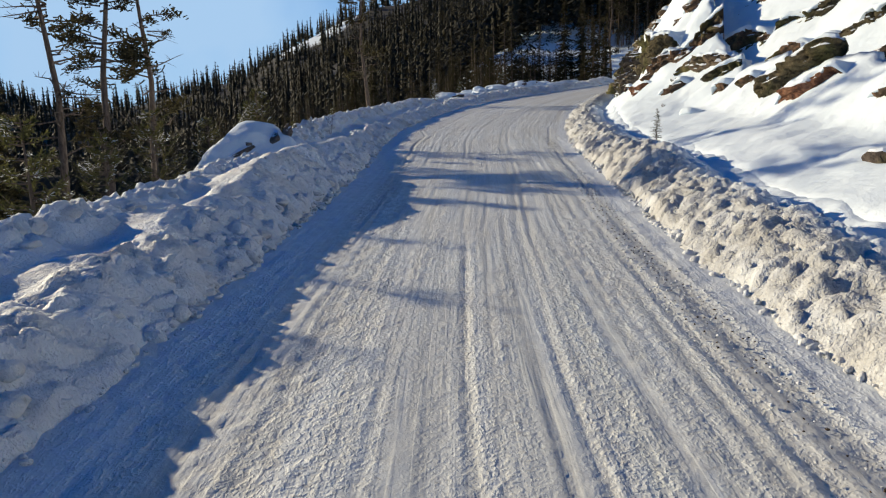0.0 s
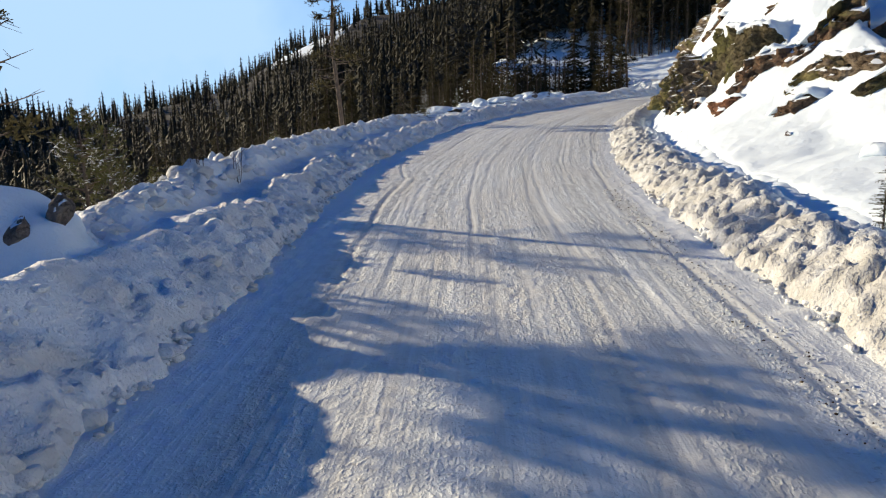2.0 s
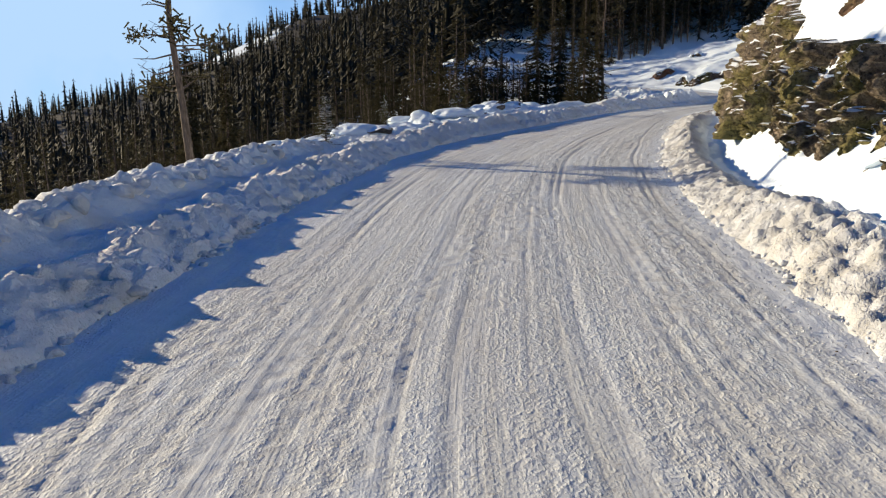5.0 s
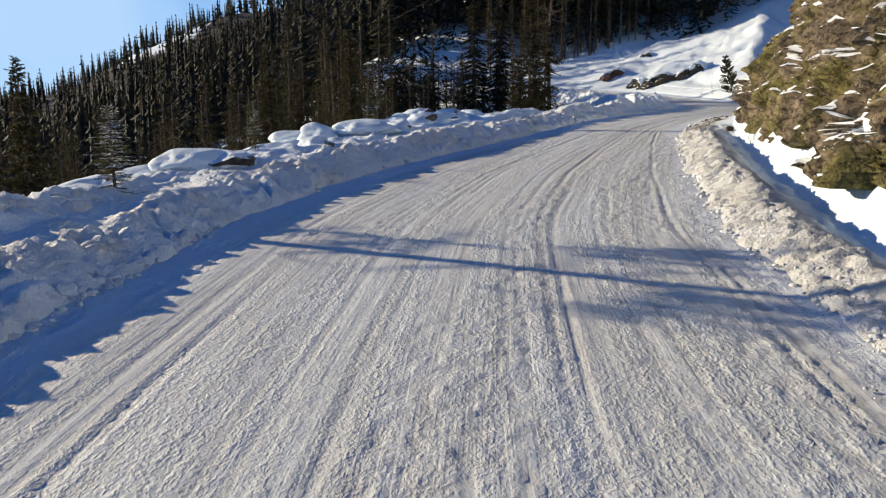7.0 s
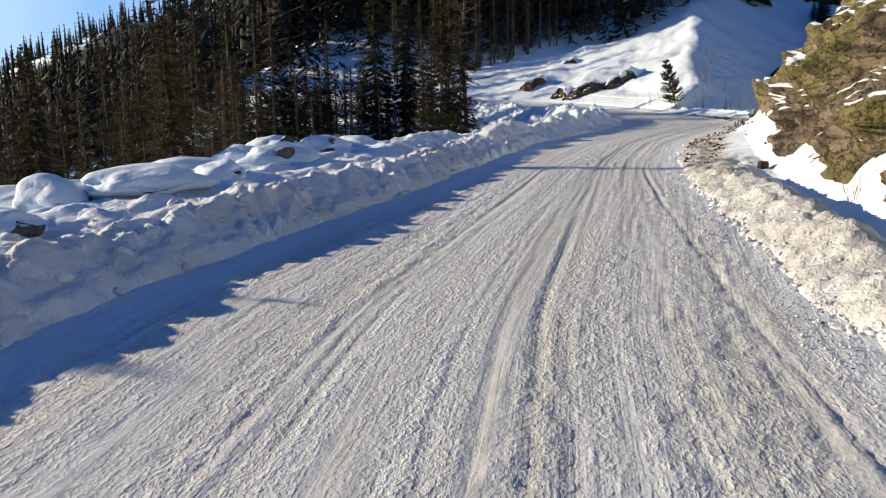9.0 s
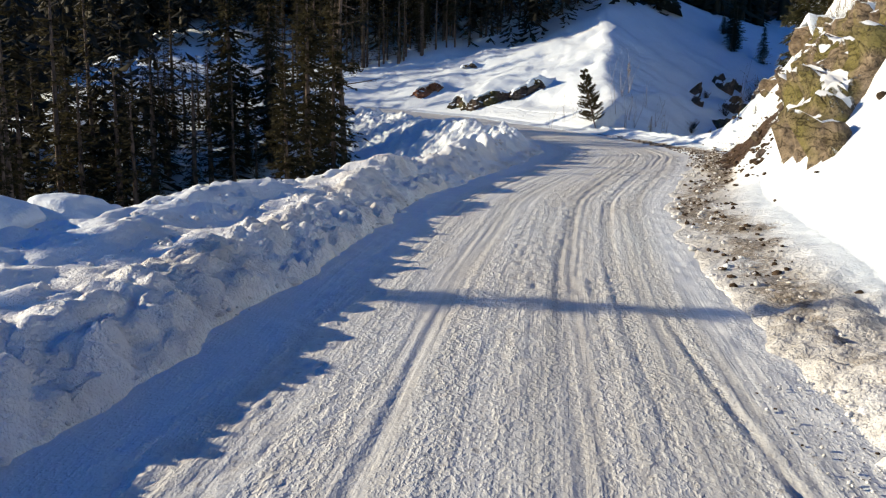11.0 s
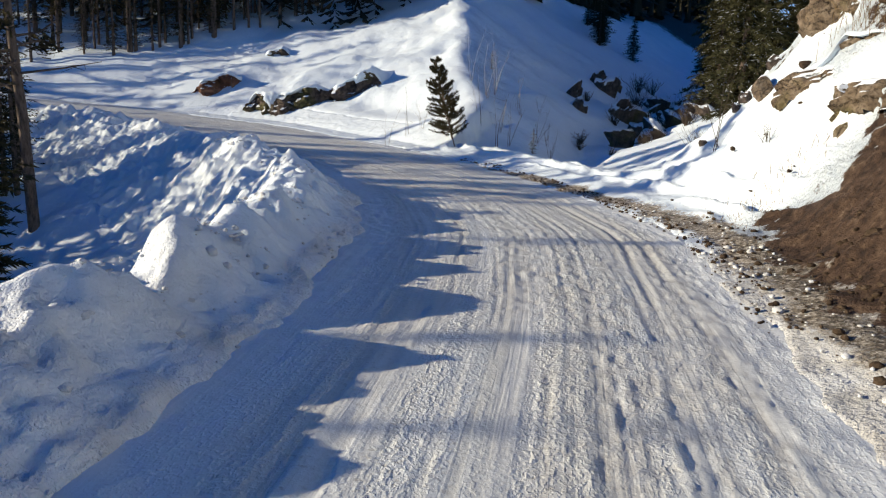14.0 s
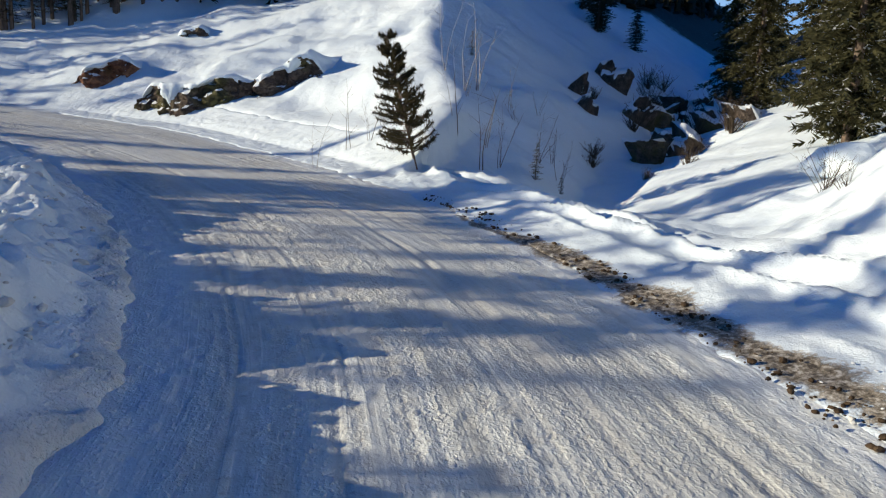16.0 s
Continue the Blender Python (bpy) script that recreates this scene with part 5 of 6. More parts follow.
# the boulder beside the first bend, and the row along the outer bank
def big_boulder():
    base = tagged(new("boulder"), "large boulder by the bend, sheathed in drifted snow", "boulder", "snow-capped boulders")
    base.matrix_basis = pose(-4.85, 18.4, 0.32, 0, 0, 0)
    c = child("snow_cap", cap_mesh(3, (1.3, 1.1, 1.02)), base, "smooth white snow cap")
    c.matrix_basis = pose(0, 0, 0.20, 0, -12, -8)
    for seed, x, y, z, size in ((4, -0.35, -0.92, 0.22, (1.7, 0.75, 0.62)), (6, 0.78, -0.52, 0.62, (0.55, 0.5, 0.6)), (7, 1.02, -0.1, 0.88, (0.35, 0.5, 0.32)), (8, 0.2, -0.72, 0.62, (0.22, 0.3, 0.22))):
        r = child("rock", rock_mesh(seed, size, ROCK_BARE), base)
        r.matrix_basis = pose(x, y, z, 0, -10, 12)


big_boulder()
for n, (x, y, w, h) in enumerate([(-1.7, 46.2, 0.40, 0.36), (0.5, 51.6, 0.95, 0.55), (2.75, 55.0, 0.5, 0.4), (2.8, 57.3, 0.6, 0.6), (2.5, 58.7, 1.0, 0.6), (4.2, 57.4, 1.0, 0.45), (5.2, 58.6, 0.5, 0.4),
                                  (5.7, 61.8, 0.6, 0.6), (6.6, 62.4, 0.7, 0.6), (7.6, 63.0, 0.8, 0.6), (8.6, 63.6, 0.7, 0.5), (4.6, 60.6, 1.0, 0.6), (6.4, 60.6, 0.8, 0.45)]):
    boulder(20 + n, x, y, (w, w * 0.8, h * 0.72), turn=n * 47, show=(0.75, -0.75) if n % 3 else (0.2, -0.9))
boulder(50, 36.4, 78.2, (0.75, 0.6, 0.5), turn=20, show=(-0.75, -0.5), material=ROCK_TAN)



def rock_sheet(name, x0, x1, y0, y1, stp, blobs, label, amp=0.55, block=0.8, material=None, seed=0.0):
    """Bedrock that breaks through the snow in ragged, blocky bands. blobs: place, half length across and along, turn in degrees."""
    gx, gy = np.arange(x0, x1, stp), np.arange(y0, y1, stp)
    X, Y = (a.ravel() for a in np.meshgrid(gx, gy))
    z = land(X, Y)[0]
    mask = np.zeros(len(X))
    for px, py, rx, ry, turn in blobs:
        c, s_ = math.cos(radians(turn)), math.sin(radians(turn))
        a, b = (X - px) * c + (Y - py) * s_, -(X - px) * s_ + (Y - py) * c
        mask = np.maximum(mask, np.exp(-(a / rx) ** 2 - (b / ry) ** 2))
    mask = step(0.38, 0.72, mask + 0.75 * fbm(X + seed, Y, 1.5, 4) * (mask > 0.05))
    Z = z.reshape(len(gy), len(gx))
    dzy, dzx = np.gradient(Z, stp)
    slope = np.sqrt(dzx ** 2 + dzy ** 2).ravel() + 1e-6
    dx, dy = -dzx.ravel() / slope, -dzy.ravel() / slope
    lift = np.full(len(X), -0.4)
    for k in np.nonzero(mask > 0.01)[0]:
        p = Vector((X[k], Y[k], z[k] * 1.6 + seed)) / block
        p += Vector((noise.noise(p * 0.9), noise.noise(p * 0.9 + Vector((7, 0, 0))), noise.noise(p * 0.9 + Vector((0, 7, 0))))) * 0.35
        d1, n1 = noise.voronoi(p)
        d2, n2 = noise.voronoi(p * 2.7)
        e = 0.5 + 0.5 * noise.cell(n1[0] * 41.0) + 0.22 * noise.cell(n2[0] * 37.0) + 0.25 * min(1.0, (d1[1] - d1[0]) * 5) + 0.10 * min(1.0, (d2[1] - d2[0]) * 5) + 0.2 * noise.fractal(p * 1.5, 0.8, 2.0, 4)
        lift[k] = -0.4 + mask[k] * (0.4 + amp * e)
    up = np.clip(lift, -0.4, None)
    out = np.clip(lift, 0, None) * 0.75
    V = np.stack([X + dx * out, Y + dy * out, z + up * np.where(lift > 0, 0.8, 1.0)], 1)
    F = grid_faces(len(gx), len(gy))
    F = F[(mask[F] > 0.01).any(1)]
    used = np.unique(F)
    back = np.full(len(X), -1)
    back[used] = np.arange(len(used))
    return tagged(new(name, raw_mesh(name, V[used], back[F], material or ROCK_SLOPE, False)), label, "rock", kind="structure")


def ledge(seed, points, tall, material, label, block=0.6, lip=0.16, vary=0.9, category="rock"):
    """A step of bedrock across the slope, its broken face bare, its back under snow that rolls over the edge."""
    p = np.array(points, float)
    k = np.r_[0, np.cumsum(np.linalg.norm(np.diff(p, axis=0), axis=1))]
    s = np.arange(0, k[-1], 0.07)
    x, y = np.interp(s, k, p[:, 0]), np.interp(s, k, p[:, 1])
    w = np.hanning(17)
    w /= w.sum()
    x, y = (np.convolve(np.pad(a, 8, mode="edge"), w, "valid") for a in (x, y))
    e = 0.7
    gx, gy = (land(x + e, y)[0] - land(x - e, y)[0]), (land(x, y + e)[0] - land(x, y - e)[0])
    w = np.hanning(min(41, len(s) // 2 * 2 - 1))
    w /= w.sum()
    half = len(w) // 2
    gx, gy = (np.convolve(np.pad(a, half, mode="edge"), w, "valid") for a in (gx, gy))
    g = np.hypot(gx, gy) + 1e-6
    dx, dy = -gx / g, -gy / g
    wob = 0.30 * tall * fbm(s, s * 0 + seed * 3.1, 0.9, 3)
    x, y = x + dx * wob, y + dy * wob
    ends = step(0, min(0.9, k[-1] * 0.3), s) * (1 - step(k[-1] - min(0.9, k[-1] * 0.3), k[-1], s))
    H = tall * ends * np.clip(0.75 + vary * fbm(s, s * 0 + seed, 1.6, 3), 0.12, 1.25)
    z0 = land(x, y)[0]
    top = z0 + 0.62 * H - 0.10
    rows, V = 22, []
    low = land(x + dx * 0.35 * tall, y + dy * 0.35 * tall)[0] - 0.4
    for r in range(rows):
        f = max(0.0, (r - 3) / (rows - 4))
        for c in range(len(s)):
            z = top[c] + (low[c] - top[c]) * f
            q = Vector((s[c], z * 1.25, seed * 5.3)) / block
            q += Vector((noise.noise(q * 0.8), noise.noise(q * 0.8 + Vector((7, 0, 0))), 0)) * 0.4
            d1, n1 = noise.voronoi(Vector((q.x * 0.7, q.y, 0)))
            d2, n2 = noise.voronoi(Vector((q.x * 1.9, q.y * 2.6, 3)))
            b = 0.22 * noise.cell(n1[0] * 41.0) + 0.10 * noise.cell(n2[0] * 37.0) + 0.12 * min(1.0, (d1[1] - d1[0]) * 6) + 0.06 * min(1.0, (d2[1] - d2[0]) * 5) + 0.16 * noise.fractal(q * 1.6, 0.9, 2.1, 5)
            out = 0.22 * f * tall + b * min(1.0, 0.5 + tall * 0.6) * (1 if r >= 3 else 0) - (0.35 * (3 - r) if r < 3 else 0)
            V.append((x[c] + dx[c] * out, y[c] + dy[c] * out, z - (0.1 if r < 3 else 0)))
    base = tagged(new("rock_ledge" if category == "rock" else "earth_bank"), label, category, "ledges on the slopes")
    child(category, raw_mesh(category, np.array(V), grid_faces(len(s), rows), material, False), base)
    thick = (0.10 + 0.10 * (0.5 + fbm(s, s * 0 + seed + 20, 0.8, 3))) * np.clip(H / tall * 1.6, 0, 1)
    hang = H * np.clip(0.04 + 0.8 * fbm(s, s * 0 + seed + 40, 0.5, 4), 0.02, 0.5) * (1 if category == "rock" else 0.3)
    edge = (lip + 0.16 * fbm(s, s * 0 + seed + 60, 0.6, 3)) * ends
    run = 0.5 + 1.6 * H
    rowsV = []
    for f in (1.0, 0.8, 0.6, 0.45, 0.3, 0.18, 0.08):
        b = -run * f
        gz = land(x + dx * b, y + dy * b)[0]
        t = (1 - f) ** 1.4
        rowsV.append((x + dx * b, y + dy * b, gz * (1 - t) + (top + thick) * t - 0.07 * (1 - t)))
    for b, dz in ((edge * 0.4, thick * 0.96), (edge * 0.85, thick * 0.6), (edge * 1.05, -hang * 0.25), (edge * 1.0, -hang * 0.8), (edge * 0.75, -hang), (edge * 0.3 - 0.15, -hang * 0.8), (edge * 0 - 0.4, -hang * 0.4 - 0.1)):
        rowsV.append((x + dx * b, y + dy * b, top + dz))
    V = np.vstack([np.stack(r, 1) for r in rowsV])
    child("snow_cap", raw_mesh("snow_cap", V, grid_faces(len(s), len(rowsV)), SNOW), base, "snow rolling over the edge")
    return base


BANDED = "dark, rusty bedrock ledge breaking through the snowy slope"
for n, (tall, mat, pts) in enumerate([
        (1.25, 0, [(9.0, 32.6), (10.0, 31.0), (10.9, 30.2), (11.9, 29.4), (12.4, 28.4)]), (0.8, 1, [(12.2, 28.9), (13.2, 27.3), (14.2, 26.2), (15.0, 25.4)]), (1.0, 2, [(9.5, 30.1), (10.0, 28.8), (10.6, 27.6)]),
        (1.6, 1, [(10.2, 38.2), (9.8, 36.2), (9.4, 34.4), (9.4, 33.2), (9.9, 31.6)]), (0.8, 3, [(8.2, 33.3), (8.5, 32.3), (8.7, 31.2)]), (0.4, 0, [(8.6, 37.4), (8.6, 36.4)]), (0.35, 0, [(8.6, 35.5), (8.6, 34.5)]), (0.5, 0, [(11.6, 42.6), (11.9, 41.4)]), (0.45, 0, [(12.6, 44.6), (12.8, 43.4)]), (0.6, 0, [(8.3, 29.7), (8.8, 28.9), (9.4, 28.1)]), (0.45, 1, [(9.4, 27.4), (10.1, 26.6), (11.1, 26.2)]),
        (0.55, 0, [(11.3, 26.9), (11.8, 26.0), (12.1, 25.0)]), (0.95, 1, [(8.3, 20.6), (8.8, 19.7), (9.3, 19.0), (10.0, 18.2)]), (0.75, 3, [(8.0, 18.4), (8.3, 17.4), (8.9, 16.3)]), (0.5, 0, [(7.9, 14.4), (8.2, 13.2), (8.8, 12.2)]),
        (0.8, 0, [(10.6, 20.6), (11.0, 19.2), (11.8, 18.0)]), (0.8, 1, [(12.4, 23.2), (12.8, 21.6), (13.4, 20.4)]), (0.6, 0, [(11.3, 25.2), (11.7, 23.8), (12.2, 22.8)]), (0.7, 0, [(10.8, 34.9), (11.4, 33.8), (12.2, 32.8)]),
        (0.8, 0, [(13.3, 33.4), (14.0, 31.8), (14.6, 30.4)]), (0.6, 1, [(9.6, 16.6), (9.9, 15.4), (10.6, 14.2)]), (0.35, 0, [(7.3, 23.4), (7.8, 22.7)]), (0.35, 0, [(8.7, 22.3), (9.1, 21.5)]), (0.4, 0, [(8.9, 25.3), (9.4, 24.4)])]):
    ledge(700 + n, pts, tall, (ROCK_SLOPE, ROCK_GREEN, ROCK_TAN, ROCK_RUST)[mat], BANDED if mat != 1 else "mossy green bedrock ledge under a lip of snow")
for n, (tall, pts) in enumerate([(1.3, [(29.3, 104.2), (30.0, 103.3), (30.9, 103.1), (31.8, 103.2)]), (1.6, [(30.4, 100.2), (31.7, 98.2), (32.8, 97.3), (33.9, 96.8), (35.0, 96.1), (36.0, 95.7)]), (0.5, [(33.6, 105.2), (35.0, 104.2)])]):
    ledge(740 + n, pts, tall, ROCK_DARK if n else ROCK_RUST, "long dark rock ledge under a lip of snow", lip=0.22, vary=0.35)
for n, (tall, pts) in enumerate([(1.15, [(32.5, 73.9), (31.9, 72.9), (31.6, 71.8)]), (0.8, [(30.5, 72.6), (30.4, 71.6), (30.3, 70.8)]), (0.7, [(29.2, 71.2), (29.0, 70.2), (28.7, 69.3)]), (0.9, [(27.1, 68.7), (26.4, 67.6), (25.8, 66.8)]),
                                 (0.8, [(25.6, 65.4), (25.0, 64.4), (24.2, 63.4)]), (0.9, [(31.0, 70.2), (30.2, 69.0), (29.6, 68.0)])]):
    ledge(770 + n, pts, tall, ROCK_TAN, "tan rock step in the cut slope, capped with snow", block=0.9, lip=0.06, vary=1.3)
GULLY = [(45.8, 88.4, 1.6), (52.0, 91.2, 2.6), (49.0, 90.6, 2.0), (47.4, 91.4, 1.0), (43.5, 87.8, 0.9), (54.5, 94.5, 1.8), (50.0, 94.8, 1.1), (46.0, 93.4, 0.6), (57.0, 97.0, 1.6), (44.2, 91.2, 0.6), (53.0, 97.0, 1.0), (47.0, 89.6, 1.8), (50.8, 89.4, 2.6), (55.0, 92.4, 2.6), (58.6, 95.4, 2.4)]
rock_sheet("gully_rocks", 41, 62, 85, 101, 0.16, [(x, y, w * 0.6, w * 0.7, 20) for x, y, w in GULLY], "dark rocks and brush in the shaded gully", amp=0.7, block=0.7, material=ROCK_DARK, seed=13.0)
CUT_BLOCKS = [(20.5, 62.3, 0.9, 0.55), (19.4, 61.3, 0.6, 0.4), (21.7, 62.5, 1.1, 0.8), (22.8, 63.8, 1.2, 0.7), (23.8, 63.3, 1.2, 0.8), (24.1, 65.0, 1.0, 0.6), (24.9, 66.7, 0.7, 0.4), (26.8, 67.7, 1.0, 0.7), (27.3, 66.7, 1.3, 0.8), (29.6, 69.7, 1.1, 0.7), (25.4, 64.4, 1.2, 0.8)]
rock_sheet("cut_rocks", 17.5, 32, 59, 72, 0.12, [(x, y, a, b, 40) for x, y, a, b in CUT_BLOCKS], "tan lichened rock breaking through the snow of the cut slope", amp=0.55, block=0.75, material=ROCK_CLIFF, seed=29.0)
for n, (x, y, w, m) in enumerate([(6.35, 10.8, 0.6, 0), (9.4, 38.8, 0.4, 0), (9.0, 35.5, 0.4, 0), (8.2, 24.2, 0.35, 0), (8.0, 27.4, 0.3, 0)]):
    outcrop(100 + n, x, y, (w * 0.62, w * 1.1, w * 0.5), ROCK_DARK, turn=n * 40, dip=-20, up=0.0)
for n, (x, y, w, m) in enumerate([(26.3, 67.4, 1.0, 1), (25.9, 67.5, 0.7, 1), (27.6, 67.9, 0.6, 0), (28.7, 68.8, 1.0, 1), (31.1, 73.6, 0.6, 1), (21.0, 64.2, 0.25, 0), (23.2, 64.8, 0.45, 0), (27.9, 69.4, 0.5, 1), (29.2, 71.0, 0.5, 1), (31.3, 74.1, 0.35, 0), (31.2, 73.6, 0.3, 0), (32.5, 74.2, 0.5, 0), (24.9, 67.2, 0.35, 0),
                                  (24.3, 67.4, 0.35, 0), (23.7, 66.5, 0.25, 0), (26.2, 68.3, 0.35, 0), (32.2, 74.7, 0.35, 0), (31.3, 74.3, 0.28, 0), (31.0, 74.8, 0.25, 0), (24.4, 64.2, 0.9, 1), (26.9, 66.2, 0.7, 0), (29.6, 68.8, 0.7, 0), (22.4, 62.6, 0.9, 0), (14.2, 88.6, 1.7, 0), (15.2, 88.0, 0.6, 0), (12.4, 86.0, 0.5, 0)]):
    outcrop(150 + n, x, y, (w, w * 0.85, w * 0.8), (ROCK_DARK, ROCK_TAN, ROCK_RUST)[m], turn=(n * 67) % 180, dip=-20, up=0.22)

def rock_cut():
    """The blasted rock wall beside the road: a leaning face broken into blocks, set just before the slope."""
    ys = np.arange(34.6, 62.2, 0.07)
    rows = 100
    idx = np.array([np.abs(Y_OF - y).argmin() for y in ys])
    foot, tall, run = np.interp(ys, CUT_Y, CUT_FOOT), np.interp(ys, CUT_Y, CUT_TALL), np.interp(ys, CUT_Y, CUT_RUN)
    nrm = np.stack([TANG[idx, 1], -TANG[idx, 0]], 1)
    zr = ROAD_Z[idx]
    base = zr + 0.32 + 0.75 * np.clip(foot - 1.2, 0, None)
    ends = step(34.6, 36.5, ys) * (1 - step(60.6, 62.2, ys))
    V = []
    for r in range(rows):
        f = r / (rows - 1)
        for c in range(len(ys)):
            h = -0.6 + (tall[c] + 0.75) * f
            back = np.clip(h, 0, None) * run[c] * 0.95 + 1.6 * max(0.0, f - 0.93) / 0.07
            d = HALF[idx[c]] + foot[c] + 0.22 + back + (1 - ends[c]) * 1.1
            p = Vector((ys[c] * 1.0, h * 1.15, 3.0))
            warp = p + Vector((noise.noise(p * 0.7), noise.noise(p * 0.7 + Vector((9, 0, 0))), 0)) * 0.5
            d1, n1 = noise.voronoi(Vector((warp.x * 0.55, warp.y * 0.42 + warp.x * 0.12, 0.0)))
            d2, n2 = noise.voronoi(Vector((warp.x * 1.6, warp.y * 1.9 - warp.x * 0.3, 3.0)))
            cell, cell2 = noise.cell(n1[0] * 41.0), noise.cell(n2[0] * 37.0)
            crack = min(1.0, (d1[1] - d1[0]) * 6) * 0.26 + min(1.0, (d2[1] - d2[0]) * 5) * 0.13
            bulge = 0.42 * noise.fractal(p * 0.35, 1.0, 2.0, 3) + 0.42 * cell + 0.20 * cell2 + crack - 0.15 + 0.22 * noise.fractal(Vector((p.x * 3.0, p.y * 1.9, 0)), 0.7, 2.1, 6)
            d -= bulge * ends[c] * min(1.0, (1 - f) * 14)
            V.append((MID[idx[c], 0] + nrm[c, 0] * d, MID[idx[c], 1] + nrm[c, 1] * d, base[c] + h + 0.08 * cell2))
    me = raw_mesh("rock_cut", np.array(V), grid_faces(len(ys), rows), ROCK_CLIFF, False)
    return tagged(new("rock_cut", me), "blasted tan rock wall with yellow lichen and snow on its ledges", "cliff", kind="structure")


rock_cut()


# ---- ploughed snow: clods along the banks ----
def clod_shapes(n=16):
    shapes = []
    for k in range(n):
        bm = bmesh.new()
        bmesh.ops.create_icosphere(bm, subdivisions=2 if k < 8 else 1, radius=1.0)
        rnd = random.Random(k)
        planes = [(Vector((rnd.gauss(0, 1), rnd.gauss(0, 1), rnd.gauss(0, 1))).normalized(), rnd.uniform(0.5, 0.85)) for _ in range(7)]
        for v in bm.verts:
            for nn, d in planes:
                e = v.co.dot(nn) - d
                if e > 0:
                    v.co -= nn * e * 0.85
            v.co *= 1 + 0.22 * noise.noise(v.co * 2.0 + Vector((k * 5, 0, 0)))
        bm.verts.index_update()
        shapes.append((np.array([tuple(v.co) for v in bm.verts]), np.array([[v.index for v in f.verts] for f in bm.faces])))
        bm.free()
    return shapes


CLODS = clod_shapes()


def clods(name, spots, label):
    """spots: place x, y and size, as arrays."""
    x, y, r = spots
    z = land(x, y)[0]
    rs = np.random.RandomState(len(x))
    bits = []
    for k in range(len(x)):
        v, t = CLODS[k % 8 + (0 if r[k] > 0.08 else 8)]
        a = rs.uniform(0, 6.28)
        ca, sa = math.cos(a), math.sin(a)
        s = r[k] * rs.uniform(0.6, 1.3, 3) * (1, 1, 0.65)
        w = v * s
        bits.append((np.stack([w[:, 0] * ca - w[:, 1] * sa, w[:, 0] * sa + w[:, 1] * ca, w[:, 2]], 1) + (x[k], y[k], z[k] + (0.10 if 0.12 < r[k] else 0.03) - r[k] * (0.05 if r[k] < 0.06 else 0.3)), t))
    v, t = joined(bits)
    return tagged(new(name, raw_mesh(name, v, t, PLOUGHED, True)), label, "snow", kind="stuff")


def beside(side, y0, y1, n, d0, d1, r0, r1, seed):
    """Random places beside the road: side -1 left or 1 right, metres from the edge, sizes skewed to small."""
    rs = np.random.RandomState(seed)
    i0, i1 = np.abs(Y_OF - y0).argmin(), np.abs(Y_OF - y1).argmin()
    i = rs.randint(i0, i1, n)
    d = (HALF[i] + rs.uniform(d0, d1, n)) * side
    j = rs.uniform(-0.15, 0.15, n)
    x = MID[i, 0] + TANG[i, 1] * d + TANG[i, 0] * j
    y = MID[i, 1] - TANG[i, 0] * d + TANG[i, 1] * j
    return np.stack([x, y, r0 + (r1 - r0) * rs.rand(n) ** 3])


clods("bank_clods_left", np.hstack([beside(-1, 0, 46, 1900, -0.05, 0.42, 0.02, 0.13, 1), beside(-1, 0, 46, 450, 0.42, 1.0, 0.02, 0.10, 7), beside(-1, 0, 46, 1100, 1.9, 2.8, 0.03, 0.18, 2), beside(-1, 4, 46, 260, 2.1, 2.6, 0.14, 0.27, 9), beside(-1, 20, 46, 380, 1.8, 2.8, 0.09, 0.24, 10), beside(-1, 0, 46, 700, -0.15, 0.1, 0.015, 0.08, 3),
                                    beside(-1, 46, 68, 1300, 0.0, 0.9, 0.02, 0.11, 4), beside(-1, 46, 68, 600, 1.2, 3.2, 0.02, 0.10, 5), beside(-1, 68, 86, 700, 0.1, 1.5, 0.015, 0.07, 6), beside(-1, 66, 84, 150, 0.15, 1.4, 0.04, 0.11, 8), beside(-1, 66, 86, 900, 0.0, 1.5, 0.012, 0.035, 17)]),
      "lumpy clods of ploughed snow along the roadside bank")
clods("bank_clods_right", np.hstack([beside(1, 0, 40, 2300, -0.05, 1.0, 0.012, 0.085, 11), beside(1, 0, 58, 1300, -0.1, 0.15, 0.01, 0.09, 12), beside(1, 40, 58, 900, -0.02, 0.65, 0.012, 0.06, 14), beside(1, 58, 76, 350, 0.0, 0.8, 0.015, 0.06, 13), beside(1, 2, 26, 1500, -0.9, -0.4, 0.006, 0.024, 15), beside(1, 26, 58, 1000, -0.55, -0.1, 0.006, 0.024, 16)]),
      "lumpy clods of ploughed snow along the foot of the slope")


def dirt_clods():
    bits = np.hstack([beside(1, 60, 74, 320, 0.1, 1.0, 0.015, 0.07, 21), beside(1, 58, 76, 70, 0.8, 4.6, 0.03, 0.14, 22), beside(1, 66, 72, 150, 0.9, 2.0, 0.03, 0.11, 26), beside(1, 2, 26, 900, -0.85, -0.45, 0.005, 0.016, 23), beside(1, 26, 58, 700, -0.5, -0.1, 0.005, 0.016, 24), beside(1, 70, 84, 500, -0.15, 0.35, 0.012, 0.05, 25)])
    ob = clods("dirt_clods", bits, "clods of brown frozen earth fallen from the cut")
    ob.data.materials[0] = DIRT
    return tagged(ob, category="earth")


dirt_clods()

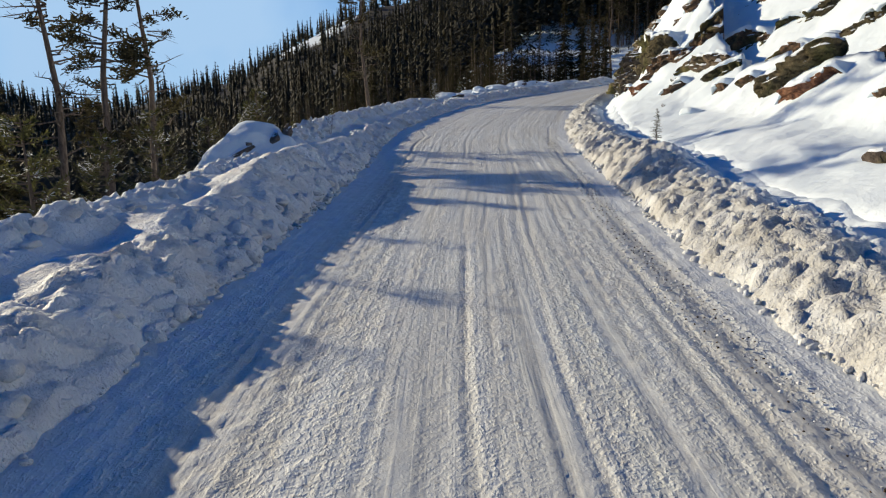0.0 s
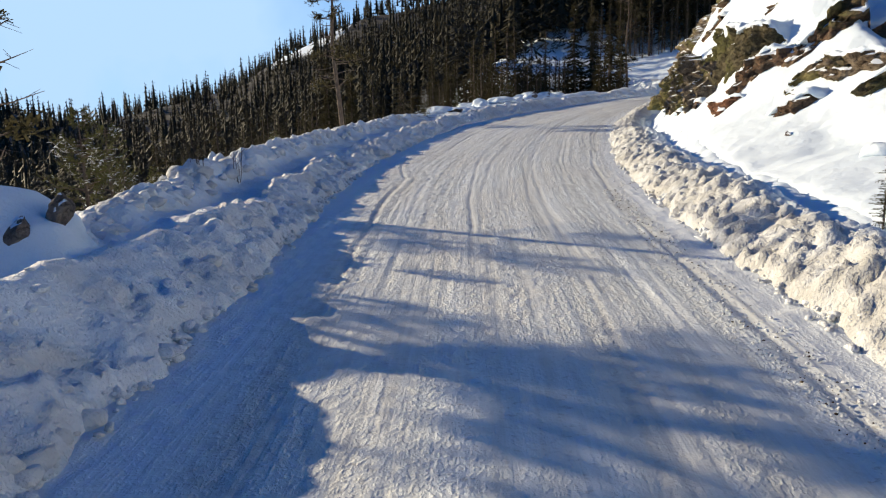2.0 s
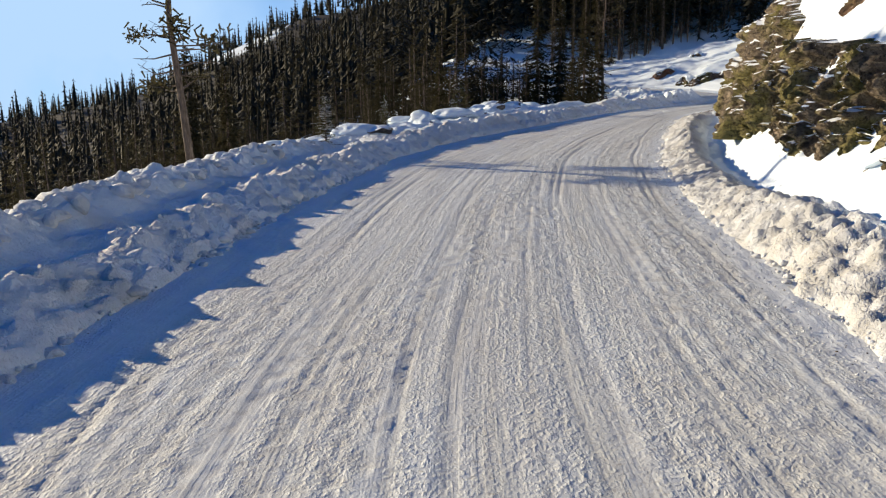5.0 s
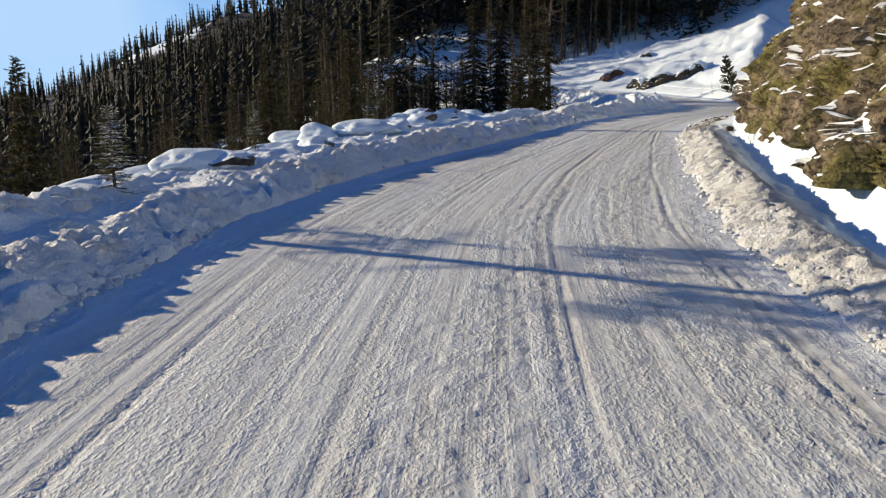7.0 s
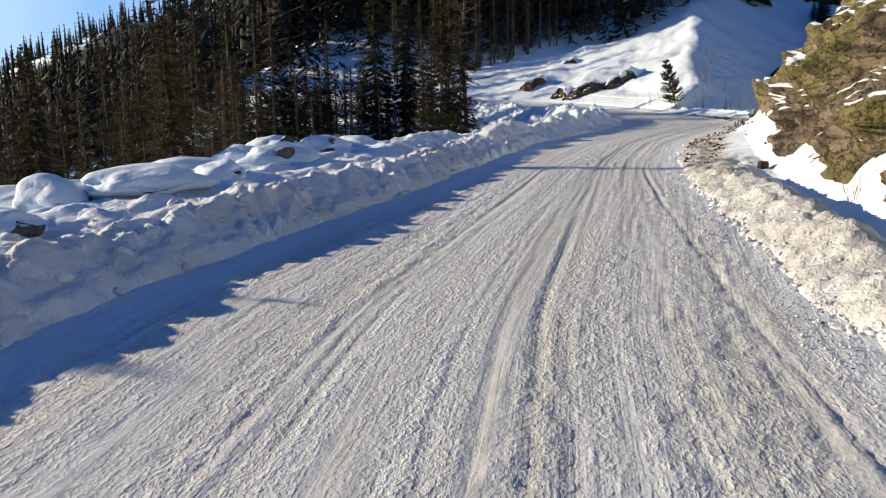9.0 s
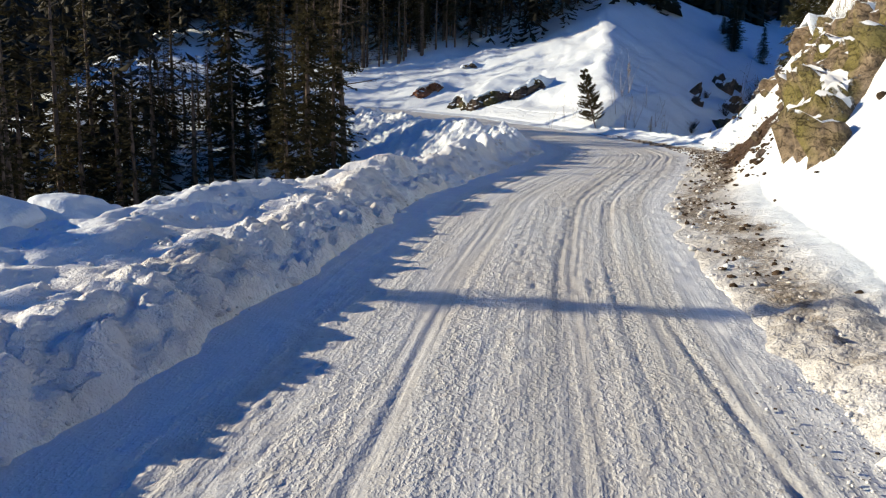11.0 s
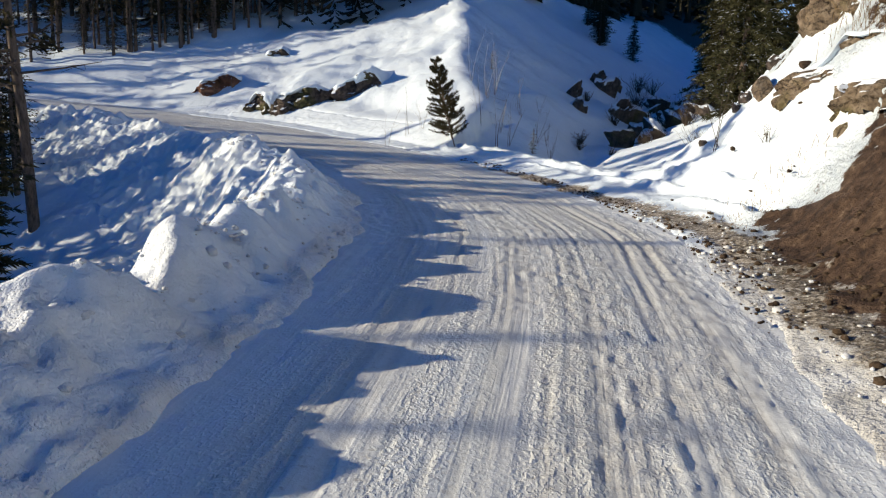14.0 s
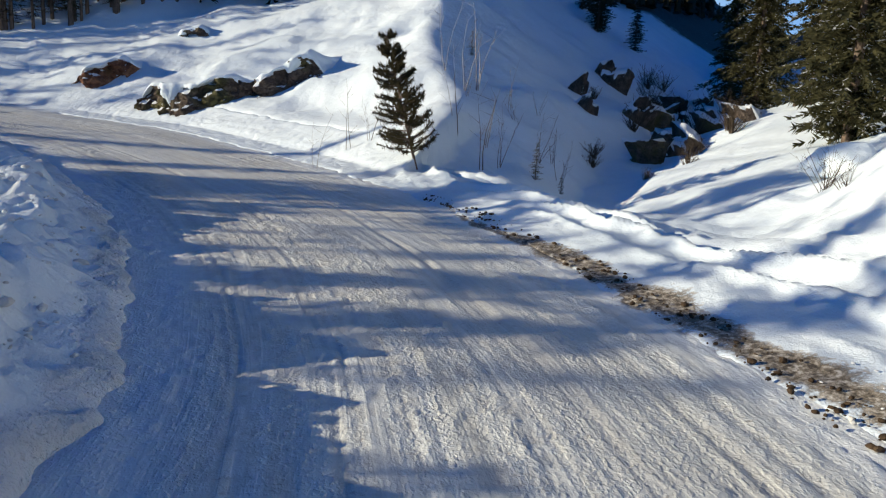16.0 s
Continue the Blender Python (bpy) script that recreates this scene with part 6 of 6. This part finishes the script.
# ---- bare shrubs and dry grass ----
def bare_shrub(seed, x, y, tall, stems=6, open_=0.5, label="leafless shrub with thin bare twigs in the snow", name="bare_shrub", thick=0.006, bark=None):
    rnd = random.Random(seed)
    bits = []
    for k in range(stems):
        a = rnd.uniform(0, 6.283)
        lean = rnd.uniform(0.05, open_)
        p0 = Vector((rnd.uniform(-0.08, 0.08), rnd.uniform(-0.08, 0.08), -0.1))
        pts = [p0]
        d = Vector((math.cos(a) * lean, math.sin(a) * lean, 1)).normalized()
        h = tall * rnd.uniform(0.6, 1.05)
        for c in range(4):
            d = (d + Vector((rnd.uniform(-0.15, 0.15), rnd.uniform(-0.15, 0.15), 0))).normalized()
            pts.append(pts[-1] + d * h / 4)
        t0 = thick * rnd.uniform(0.7, 1.3) * (0.6 + tall * 0.4)
        bits.append(tapered(pts, [t0 * f for f in (1, 0.8, 0.6, 0.4, 0.15)], 4))
        for c in range(6):
            b = pts[1].lerp(pts[4], rnd.uniform(0, 0.95))
            e = b + Vector((rnd.uniform(-1, 1), rnd.uniform(-1, 1), rnd.uniform(0.2, 1.0))).normalized() * tall * rnd.uniform(0.1, 0.25)
            bits.append(tapered([b, e], [t0 * 0.4, t0 * 0.15], 3))
    v, q = joined(bits)
    ob = new(name, raw_mesh(name, v, q, bark or TWIG))
    ob.matrix_basis = pose(x, y, height(x, y), 0, 0, 0)
    return tagged(ob, label, "shrub", "bare shrubs")


for n, (x, y, tall, stems, op) in enumerate([(34.8, 87.1, 2.7, 2, 0.15), (34.4, 85.7, 3.0, 2, 0.15), (34.9, 85.7, 1.7, 4, 0.3), (32.4, 88.6, 1.7, 2, 0.12), (36.6, 85.2, 1.3, 4, 0.4), (36.6, 86.0, 1.4, 5, 0.5), (32.9, 88.4, 1.5, 3, 0.2), (37.6, 86.4, 1.3, 3, 0.2),
                                             (31.0, 87.8, 1.6, 2, 0.15), (34.9, 77.8, 0.9, 18, 1.0), (34.4, 77.3, 0.6, 12, 1.0), (30.6, 74.2, 2.2, 3, 0.5), (29.6, 72.5, 0.5, 12, 0.7), (33.5, 76.0, 0.7, 6, 0.6),
                                             (13.6, 53.0, 0.6, 10, 0.8), (14.4, 54.2, 0.5, 8, 0.8), (10.5, 45.0, 0.5, 7, 0.8), (-4.3, 24.4, 1.5, 6, 0.2), (-3.9, 25.2, 1.2, 5, 0.2), (38.0, 88.5, 1.0, 4, 0.4), (40.0, 89.5, 0.9, 4, 0.4), (36.5, 89.0, 1.2, 3, 0.3)]):
    bare_shrub(300 + n, x, y, tall, stems, op)


for n, (x, y, tall, stems) in enumerate([(37.2, 90.9, 2.6, 2), (37.9, 90.2, 2.9, 3), (36.9, 89.6, 2.4, 2), (38.6, 89.4, 2.0, 2), (35.2, 86.6, 1.6, 2), (33.4, 87.2, 2.3, 1)]):
    bare_shrub(320 + n, x, y, tall, stems, 0.14, label="slender pale-barked sapling without leaves", name="bare_sapling", thick=0.008, bark=PALE)


for n, (x, y, w) in enumerate([(45.7, 90.1, 0.9), (50.6, 93.0, 1.1), (55.0, 94.7, 1.5), (46.7, 86.6, 1.2), (39.1, 84.4, 0.4), (41.5, 84.8, 0.5), (40.9, 87.9, 0.6), (47.3, 87.1, 1.0), (52.0, 91.5, 1.3), (44.6, 86.6, 0.8), (59.5, 98.9, 1.3), (43.0, 85.8, 0.7), (49.0, 89.5, 1.2), (16.2, 86.6, 1.0), (13.0, 87.4, 0.9), (47.4, 91.1, 1.3), (53.9, 95.5, 1.7), (57.5, 98.5, 1.6), (50.9, 89.4, 1.6), (55.6, 93.0, 1.8), (46.8, 93.1, 0.7), (41.5, 88.4, 0.7)]):
    bare_shrub(340 + n, x, y, w, 30, 1.1, label="dense dark brush in the shaded gully", name="dark_brush", thick=0.014)


def dry_grass(spots):
    """Thin bent blades of last year's grass, as one spread of stuff. spots: place, height, spread and number of blades."""
    rnd = random.Random(400)
    V, T = [], []
    for x, y, tall, spread, count in spots:
        for k in range(count):
            px, py = x + rnd.gauss(0, spread), y + rnd.gauss(0, spread)
            d = Vector((rnd.gauss(0, 0.45), rnd.gauss(0, 0.45), 1)) * tall * rnd.uniform(0.5, 1.0)
            p = Vector((px, py, height(px, py) - 0.05))
            m, e = p + d * 0.6, p + d + Vector((d.x, d.y, -0.3 * tall)) * 0.5
            w = Vector((-d.y, d.x, 0)).normalized() * 0.0035
            n = len(V)
            V += [tuple(p - w), tuple(p + w), tuple(m + w), tuple(m - w), tuple(e)]
            T += [(n, n + 1, n + 2), (n, n + 2, n + 3), (n + 3, n + 2, n + 4)]
    return tagged(new("dry_grass", raw_mesh("dry_grass", np.array(V), np.array(T), STRAW, False)), "dry yellow grass poking through the snow of the cut slope", "grass", kind="stuff")


dry_grass([(28.4, 71.5, 0.3, 0.35, 120), (27.6, 71.6, 0.25, 0.3, 90), (31.3, 71.4, 0.9, 0.4, 320), (30.9, 70.3, 0.6, 0.5, 200), (14.2, 53.6, 0.3, 0.25, 60)])
